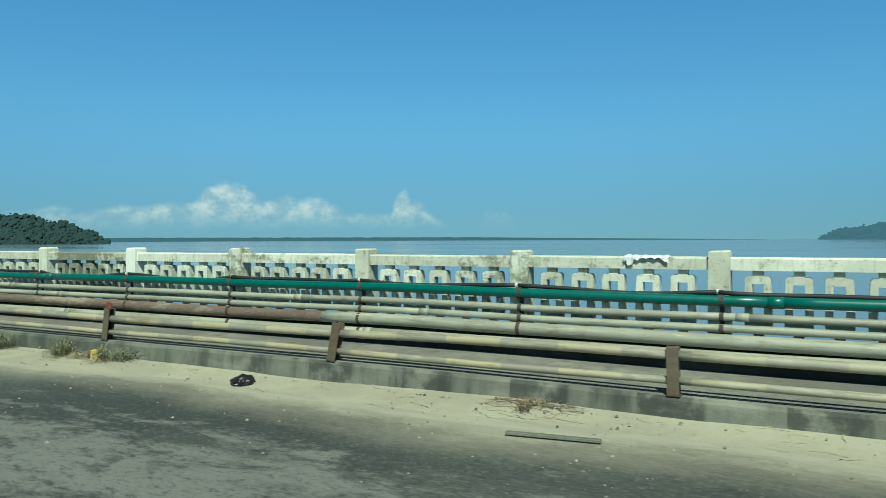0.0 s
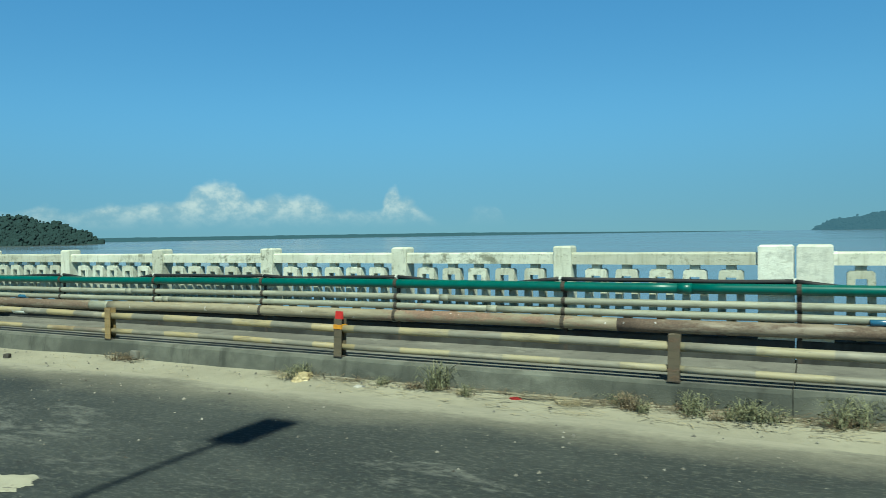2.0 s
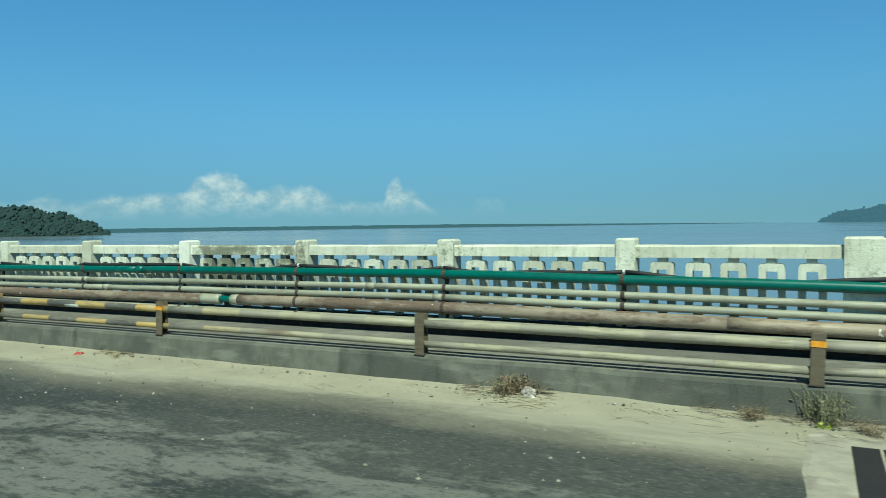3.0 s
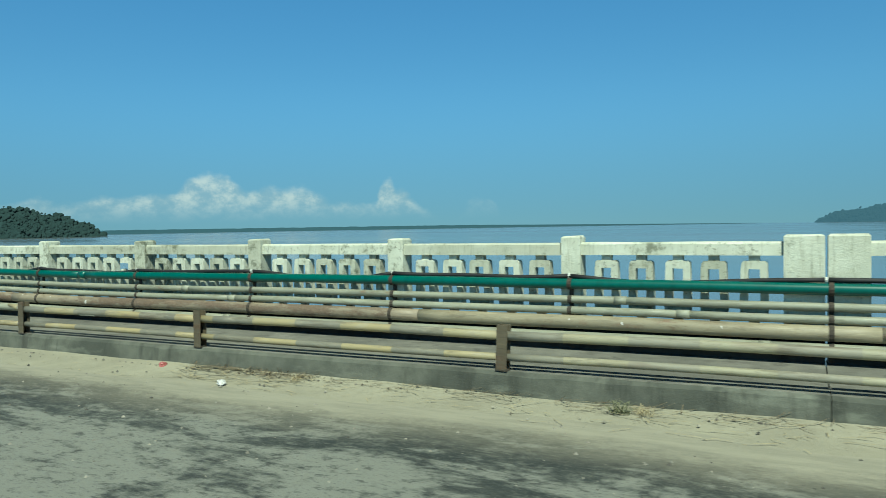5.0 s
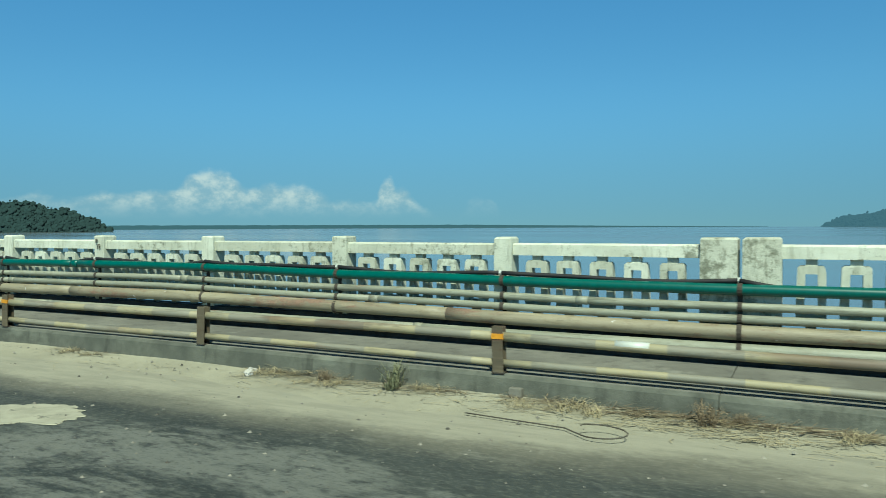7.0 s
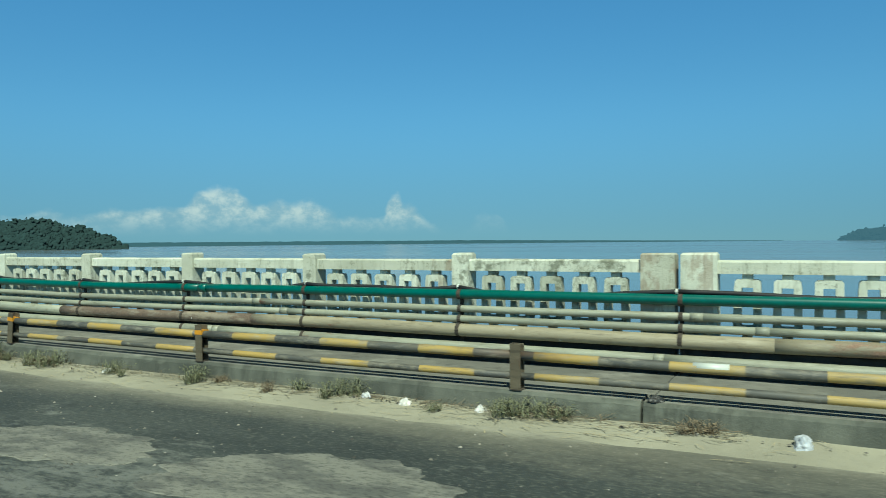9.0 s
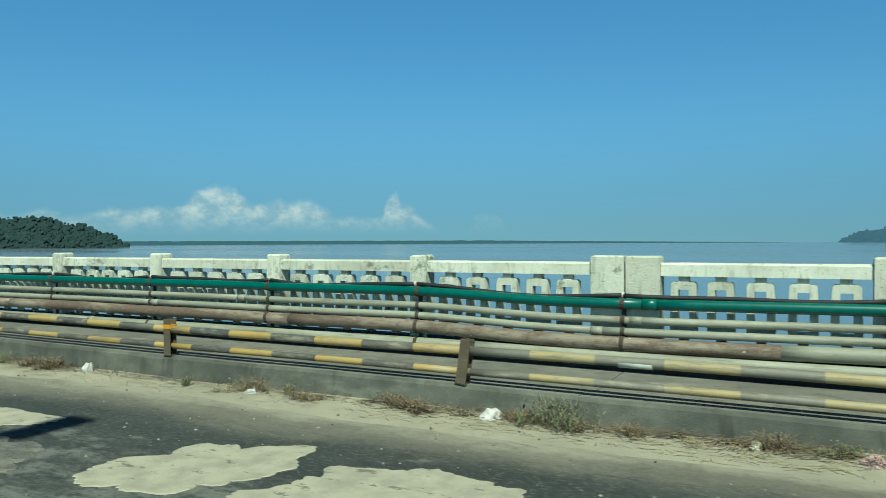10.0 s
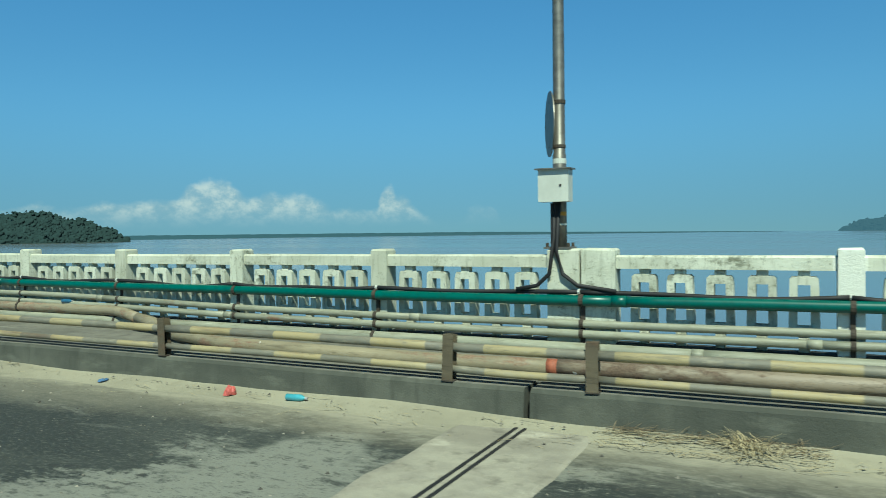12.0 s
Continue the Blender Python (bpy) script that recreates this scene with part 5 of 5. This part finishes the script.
CLUMPS = {"leafy": (2.54, 3.69, 5.25, 6.25, -5.22, -17.6, -14.9, -13.8, -12.6, -9.97, -18.0, -17.5, -16.9, -21.9, -82.4, -140.9, -138.6, -136.7, -134.9, -135.1,
                    -147.9, -145.3, -151.3, -158.4, -169.6, -168.9, -167.9, -33.0),
          "grass": (0.14, 4.06, -9.5, -3.74, -16.4, -9.2, -20.3, -102.1, -142.1),
          "twig": (-8.36, -1.86, -13.1, -10.7, -18.5, -35.4, -83.1, -81.85, -81.5, -99.5, -133.6, -144.0, -143.1, -141.1, -164.0, -157.8, -157.4, -152.6, -154.4),
          "dry": (5.66, -11.5, -103.4, -100.5, -182.0)}


def make_weeds():
    rng = random.Random(21)
    straw, dead = bmesh.new(), bmesh.new()
    # stretches along the kerb: from, to, how many, mixture
    rows = ((11.7, 11.2, 4, "dt"), (5.6, 5.0, 3, "dg"), (6.2, 5.2, 7, "tgd"), (4.1, 3.4, 6, "lgt"), (2.7, 2.3, 3, "lg"), (0.5, -0.1, 4, "gt"), (-1.5, -1.9, 2, "t"),
            (-1.8, -2.3, 4, "td"), (-3.7, -4.4, 4, "td"), (-4.8, -7.2, 13, "glds"), (-8.4, -8.9, 3, "gd"), (-9.8, -11.4, 8, "gdl"), (-9.1, -10.3, 6, "glt"),
            (-10.6, -12.0, 9, "dts"), (-13.2, -16.0, 22, "gldt"), (-16.2, -18.8, 14, "glt"), (-18.9, -21.4, 10, "ldts"), (-21.7, -22.2, 3, "dg"), (-24.4, -24.8, 2, "t"),
            (-27.9, -30.8, 9, "dts"), (-32.0, -33.7, 5, "dt"), (-35.2, -35.7, 4, "tl"), (-40.3, -40.6, 2, "d"), (-45.7, -46.5, 5, "td"), (-50.0, -50.5, 3, "dt"),
            (-54.0, -69.0, 16, "dtgs"), (-69.4, -70.7, 8, "sd"), (-76.2, -79.8, 6, "td"), (-81.3, -83.4, 12, "tds"), (-88.8, -89.4, 3, "ds"), (-90.2, -91.3, 4, "sd"),
            (-93.2, -93.8, 3, "s"), (-98.3, -98.9, 4, "td"), (-99.2, -99.9, 9, "tds"), (-100.2, -101.0, 6, "sd"), (-101.5, -103.6, 8, "td"), (-105.9, -106.5, 2, "d"),
            (-109.0, -131.0, 24, "dtgs"), (-133.5, -140.5, 20, "dtgl"), (-140.8, -144.2, 13, "tdg"), (-145.0, -149.9, 26, "tdtl"), (-149.5, -153.0, 26, "tdgt"),
            (-153.5, -157.7, 14, "tdlg"), (-157.3, -159.7, 14, "dst"), (-163.8, -164.2, 2, "t"), (-166.1, -166.6, 5, "sd"), (-167.7, -168.1, 3, "tl"), (-168.6, -170.1, 13, "lgd"),
            (-181.7, -182.8, 6, "sd"), (-190.0, -200.0, 8, "dt"))
    names = {"g": "grass", "d": "dry", "s": "straw", "t": "twig", "l": "leafy"}
    for a, b, n, mixture in rows:
        for _ in range(n * (26 if "t" in mixture or "d" in mixture else 8)):
            lay_stalk(dead, rng, rng.uniform(b - 0.15, a + 0.15), min(5.8, 5.82 - abs(rng.gauss(0, 0.09))), 0.06)
        for i in range(round(n * 0.75)):
            kind = names[rng.choice(mixture)]
            if kind == "straw" or i % 3 == 2:
                for _ in range(30):
                    lay_stalk(straw, rng, rng.uniform(b - 0.2, a + 0.2), rng.uniform(5.40, 5.78))
                continue
            y = rng.uniform(5.60, 5.80)
            make_weed(kind, rng.uniform(b, a), y, rng.uniform(0.40, 0.85), rng)
    # clumps that stand out, kind by kind
    for kind, spots in CLUMPS.items():
        for x in spots:
            make_weed(kind, x, rng.uniform(5.66, 5.76), rng.uniform(0.95, 1.3), rng)
    make_weed("dry", -166.35, 5.66, 1.0, rng)
    make_weed("twig", -166.45, 5.70, 0.9, rng)
    for _ in range(1500):
        lay_stalk(straw, rng, rng.uniform(-200, 33), rng.uniform(5.2, 5.8))
    tagged(part("dead_weeds", dead, TWIG, None), "low brown mat of withered weeds along the kerb", "dead weeds", kind="stuff")
    tagged(part("straw_litter", straw, STRAW, None), "loose dry straw and stalks strewn over the sand", "straw", kind="stuff")


make_weeds()


def make_gravel():
    """Small stones scattered over road and sand."""
    rng = random.Random(33)
    verts, faces = [], []
    for _ in range(11000):
        x = rng.uniform(-200, 20)
        y = min(5.7, max(1.8, rng.gauss(4.9, 1.1)))
        r = 0.005 + 0.014 * rng.random() ** 3
        z = 0.0 if y < 5.2 else 0.004 + (y - 5.2) * 0.06
        n = len(verts)
        a = rng.uniform(0, 6.28)
        for i in range(4):
            verts.append((x + r * rng.uniform(0.7, 1.3) * math.cos(a + i * 1.57), y + r * rng.uniform(0.7, 1.3) * math.sin(a + i * 1.57), z))
        verts.append((x + r * 0.2, y, z + r * rng.uniform(0.6, 1.1)))
        faces += [(n + i, n + (i + 1) % 4, n + 4) for i in range(4)]
    me = bpy.data.meshes.new("gravel")
    me.from_pydata(verts, [], faces)
    m, k, bsdf = material("pale_stones")
    tint = k.add("ShaderNodeNewGeometry").outputs["Random Per Island"]
    finish(k, bsdf, k.mix(tint, (0.0393, 0.0377, 0.033), (0.2826, 0.2669, 0.2198)), 0.9)
    me.materials.append(m)
    tagged(new("gravel", me), "small loose stones scattered over the road", "gravel", kind="stuff")


make_gravel()


# ---- litter ----
def dye(name, tone, rough=0.5):
    return plain(name, tone, rough, 0.0, 0.25, 20.0, 0.1)


def make_bag(label, x, y, size, tone, seed, flat=0.45, z=0.015, cat="plastic bag"):
    """A crumpled bag or wrapper."""
    bm = bmesh.new()
    bmesh.ops.create_icosphere(bm, subdivisions=3, radius=1.0)
    for v in bm.verts:
        q = v.co.copy()
        k = 1 + 0.45 * noise.noise(q * 1.4 + Vector((seed, 0, 0))) + 0.28 * abs(noise.noise(q * 4.0 + Vector((seed, 5, 0))))
        v.co = Vector((q.x * k * size, q.y * k * size * 0.7, max(-0.25, q.z * k) * size * flat + size * flat * 0.22))
    ob = part("litter_bag", bm, dye("litter_plastic", tone, 0.45), None)
    ob.location, ob.rotation_euler = (x, y, z), (0, 0, seed * 1.7)
    tagged(ob, label, cat, "litter along the kerb")


def make_bottle(label, x, y, tone, turn, z=0.045):
    top = tagged(empty("litter_bottle", (x, y, z)), label, "bottle", "litter along the kerb")
    top.rotation_euler = (0, 0, turn)
    bm = bmesh.new()
    tube(bm, [(-0.11, 0, 0), (-0.105, 0, 0), (0.04, 0, 0), (0.075, 0, 0), (0.085, 0, 0)], [0.026, 0.031, 0.031, 0.013, 0.012], 12)
    part("body", bm, dye("bottle_plastic", tone, 0.25), top, smooth=True)
    bm = bmesh.new()
    tube(bm, [(0.085, 0, 0), (0.105, 0, 0)], 0.014, 10)
    part("screw_cap", bm, dye("bottle_cap", (0.3925, 0.3925, 0.3768), 0.4), top)


def make_block(name, label, x, y, sx, sy, sz, turn, tone, cat, z=0.012, tilt=0.0):
    bm = bmesh.new()
    box(bm, -sx / 2, sx / 2, -sy / 2, sy / 2, 0.0, sz, 0.002, min(sz, sx, sy) * 0.15)
    rng = random.Random(label)
    for v in bm.verts:
        v.co += Vector((rng.uniform(-1, 1), rng.uniform(-1, 1), rng.uniform(0, 1))) * min(sz, sx, sy) * 0.06
    ob = part(name, bm, dye(name + "_stuff", tone, 0.8), None)
    ob.location, ob.rotation_euler = (x, y, z), (tilt, 0, turn)
    tagged(ob, label, cat, "litter along the kerb")


make_bag("black plastic bag crumpled on the sand", 8.46, 5.45, 0.13, (0.0094, 0.0094, 0.0102), 1.0, 0.5)
make_block("plank", "thin grey-green plank lying on the sand", 11.88, 4.95, 0.70, 0.055, 0.02, 0.13, (0.1256, 0.1335, 0.1021), "plank")
make_block("carton", "small yellow carton against the kerb", 5.90, 5.71, 0.12, 0.06, 0.12, 0.2, (0.42, 0.33, 0.08), "carton", 0.02)
make_block("concrete_lump", "broken grey lump of concrete by the kerb", -1.86, 5.70, 0.14, 0.12, 0.13, 0.6, (0.2355, 0.2276, 0.1963), "rubble", 0.015)
make_bag("bright blue scrap of plastic in the weeds", -14.1, 5.70, 0.05, (0.0157, 0.1963, 0.3297), 2.0)
make_bag("white scrap of paper on the sand", -15.5, 5.1, 0.05, (0.5495, 0.5495, 0.5181), 2.5, 0.2)
make_bag("cream carton crushed at the kerb", -21.85, 5.70, 0.13, (0.4318, 0.3611, 0.2041), 3.0, 0.5, cat="carton")
make_bag("red wrapper by the kerb", -19.5, 5.70, 0.06, (0.3533, 0.0314, 0.0314), 3.5, 0.3)
make_bag("white wrapper by the kerb", -21.1, 5.62, 0.05, (0.5495, 0.5338, 0.4867), 3.9, 0.3)
make_bag("pink plastic cup lying by the kerb", -29.9, 5.66, 0.038, (0.5887, 0.2355, 0.2041), 4.0, 1.9, cat="cup")
make_block("stick", "short dark stick on the sand", -30.8, 5.38, 0.34, 0.025, 0.02, 0.03, (0.055, 0.0471, 0.0393), "stick")
make_block("stone", "dark stone on the sand", -26.3, 5.42, 0.07, 0.06, 0.05, 0.4, (0.0471, 0.0432, 0.0353), "stone")
make_bag("pale plastic bag caught in weeds", -35.25, 5.74, 0.09, (0.3297, 0.314, 0.2826), 5.0, 0.7)
make_bag("lime green wrapper in the weeds", -33.0, 5.70, 0.05, (0.3533, 0.4318, 0.0628), 5.5, 0.6)
make_bag("red and white wrapper on the sand", -40.9, 5.62, 0.055, (0.3925, 0.0471, 0.0471), 6.0, 0.4)
make_bag("faded pink scrap by the kerb", -43.55, 5.72, 0.05, (0.4318, 0.2355, 0.2198), 6.3, 0.6)
make_bag("faded red scrap by the kerb", -71.2, 5.72, 0.06, (0.3925, 0.1256, 0.1177), 6.8, 0.7)
make_bag("white foam scrap on the sand", -70.0, 5.32, 0.06, (0.5887, 0.5887, 0.5652), 7.0, 0.5)
make_block("carton", "small pale carton standing at the kerb", -78.87, 5.74, 0.09, 0.08, 0.12, 0.1, (0.3297, 0.314, 0.2669), "carton", 0.02)
make_bag("grey cup lying at the kerb", -78.55, 5.72, 0.07, (0.2747, 0.2669, 0.2355), 7.5, 0.8, cat="cup")
make_bag("pink cloth rag on the sand", -77.95, 5.58, 0.15, (0.5181, 0.2983, 0.2669), 8.0, 0.3, cat="rag")
make_block("stick", "flat dark offcut of wood on the sand", -74.55, 5.12, 0.22, 0.05, 0.02, 0.1, (0.0785, 0.0707, 0.055), "stick")
make_bag("bright turquoise wrapper on the sand", -85.9, 5.60, 0.055, (0.05, 0.36, 0.33), 8.3, 0.5)
make_bag("white wrapper on the sand", -84.5, 5.52, 0.06, (0.5652, 0.5495, 0.5181), 8.6, 0.3)
make_bag("grey-green cloth rag on the sand", -82.05, 5.30, 0.15, (0.2826, 0.2826, 0.1884), 9.0, 0.35, cat="rag")
make_bag("purple and white plastic wrapper on the sand", -91.32, 5.50, 0.065, (0.24, 0.20, 0.38), 9.4, 0.7)
make_bag("white plastic scrap on the sand", -91.8, 5.66, 0.05, (0.6123, 0.6123, 0.5887), 9.8, 0.3)
make_bag("white plastic bag in the weeds", -103.7, 5.72, 0.07, (0.5181, 0.5103, 0.471), 10.1, 0.8)
make_bag("white wrapper at the kerb", -139.95, 5.72, 0.06, (0.6123, 0.6123, 0.5887), 10.5, 0.7)
make_bag("white plastic bag at the kerb", -136.5, 5.76, 0.055, (0.5652, 0.5731, 0.5652), 10.9, 1.0)
make_bag("white foam cup at the kerb", -136.05, 5.70, 0.05, (0.5966, 0.5809, 0.5338), 11.2, 1.0, cat="cup")
make_bag("dark rag lying on the kerb over the joint", -133.93, 5.93, 0.06, (0.035, 0.036, 0.034), 11.4, 0.6, along(WALK_Z, -133.93), cat="rag")
make_bag("white scrap at the kerb", -135.35, 5.76, 0.05, (0.5887, 0.5887, 0.5652), 11.6, 0.9)
make_bag("blue and white plastic bag at the kerb", -132.9, 5.72, 0.085, (0.4553, 0.4867, 0.5181), 12.0, 0.8)
make_bag("white wrapper among dry weeds", -149.1, 5.72, 0.07, (0.5966, 0.5966, 0.5652), 12.4, 0.5)
make_bag("pale pink plastic bag at the kerb", -149.2, 5.66, 0.075, (0.5652, 0.3768, 0.3611), 12.8, 0.8)
make_bag("white wrapper in the weeds", -154.4, 5.70, 0.07, (0.5966, 0.5966, 0.5652), 13.1, 0.5)
make_bag("white plastic bag in the weeds", -151.9, 5.74, 0.09, (0.5652, 0.5652, 0.5338), 13.5, 0.8)
make_bag("cream scrap in the weeds", -149.9, 5.72, 0.06, (0.4867, 0.471, 0.3454), 13.9, 0.9)
make_bag("white bag standing at the kerb", -156.85, 5.76, 0.08, (0.5495, 0.5416, 0.5024), 14.2, 1.1)
make_bag("pale green plastic bag on the sand", -164.8, 5.64, 0.12, (0.3297, 0.471, 0.3768), 14.6, 0.4)
make_block("stone", "dark clod on the sand", -160.4, 5.32, 0.06, 0.04, 0.03, 0.2, (0.0628, 0.0589, 0.0471), "stone")
make_bag("sheet of white paper on the sand", -167.1, 5.70, 0.13, (0.5809, 0.5652, 0.4867), 15.0, 0.15, cat="paper")
make_bag("crumpled red plastic bag on the sand", -186.5, 5.62, 0.05, (0.4867, 0.1099, 0.0942), 15.4, 1.3)
for x in (-191.2, -28.98, -16.58):
    make_bottle("blue plastic bottle lying on the water main", x, Y_PIPE - 0.035, (0.03, 0.12, 0.21), 0.05, level("big", x) + 0.104)
make_bottle("pale blue plastic bottle lying on the sand", -185.75, 5.66, (0.0785, 0.3533, 0.4318), 0.1)
make_bag("blue wrapper on the sand", -188.2, 5.6, 0.06, (0.0785, 0.1727, 0.3297), 15.9, 0.3)
make_block("board", "pale board lying behind the guard rail", -163.3, 6.22, 0.55, 0.03, 0.25, 0.03, (0.3611, 0.3297, 0.212), "board", walk_level(-163.3))
make_block("cover_plate", "pale steel cover plate over the walkway joint", -165.96, 6.79, 0.22, 1.2, 0.012, 0.0, (0.3768, 0.369, 0.314), "cover plate", walk_level(-165.96))

for x, z in ((-90.0, 0.022), (-101.0, 0.022), (-177.9, 0.13), (-24.46, 0.045)):
    make_block("scupper", "small pale concrete drain box at the kerb foot", x, Y_KERB - 0.012, 0.11, 0.06, 0.10, 0.0, (0.175, 0.172, 0.142), "drain box", z)


def make_sheet():
    """Thin plastic film thrown over the top rail."""
    bm = bmesh.new()
    rows = []
    for i in range(25):
        s = i / 24
        x = (s - 0.5) * 0.46
        hang = 0.02 + 0.09 * max(0.0, n2(x * 7, 2.0)) + 0.025 * abs(n2(x * 19, 7.0)) + (0.06 if -0.2 < x < -0.12 else 0.0)
        prof = ((-0.018, 1.262 - hang), (-0.012, 1.25), (0.01, 1.272), (0.07, 1.274), (0.145, 1.268), (0.165, 1.20))
        rows.append([bm.verts.new((x + 0.02 * n2(x * 6, j), y + Y_WALK + 0.018 + 0.01 * n2(x * 22, j * 3), z + 0.028 * abs(n2(x * 13, j * 2.0))))
                     for j, (y, z) in enumerate(prof)])
    for a, c in zip(rows, rows[1:]):
        for j in range(5):
            bm.faces.new((a[j], c[j], c[j + 1], a[j + 1]))
    ob = part("plastic_sheet", bm, dye("white_film", (0.628, 0.6437, 0.6437), 0.35), None)
    ob.location.x = 12.0
    mod = ob.modifiers.new("film", "SOLIDIFY")
    mod.thickness = 0.004
    tagged(ob, "torn white plastic sheet draped over the top rail", "plastic sheet", "litter along the kerb")


make_sheet()


def make_hose():
    bm = bmesh.new()
    pts = [(-1.0 + 0.16 * i, 0.05 - 0.015 * i, 0.012) for i in range(6)]
    pts += [(0.16 * math.cos(a) + 0.1, -0.1 + 0.11 * math.sin(a), 0.012 + 0.004 * i) for i, a in enumerate([3.6 + 0.42 * j for j in range(15)])]
    tube(bm, pts, 0.005, 6)
    ob = part("hose", bm, dye("hose_rubber", (0.0707, 0.0628, 0.0471), 0.6), None, smooth=True)
    ob.location = (-100.2, 5.22, 0.012)
    tagged(ob, "thin dark hose looped on the sand", "hose", "litter along the kerb")


make_hose()


def make_mark():
    """Painted pier number on one post."""
    x = min(post_spots, key=lambda q: abs(q + 107.98))
    for text, dx, z in (("P", -0.035, 1.245), ("15", 0.0, 1.165)):
        cu = bpy.data.curves.new("painted_number", "FONT")
        cu.body, cu.size, cu.align_x, cu.align_y, cu.extrude = text, 0.085, "CENTER", "CENTER", 0.001
        cu.offset = 0.003
        cu.materials.append(BRACKET)
        ob = new("painted_number", cu)
        ob.location, ob.rotation_euler = (x + dx, Y_WALK - 0.009, z), (radians(90), 0, 0)
        tagged(ob, "dark brown painted pier number on the post", "painted mark")


make_mark()
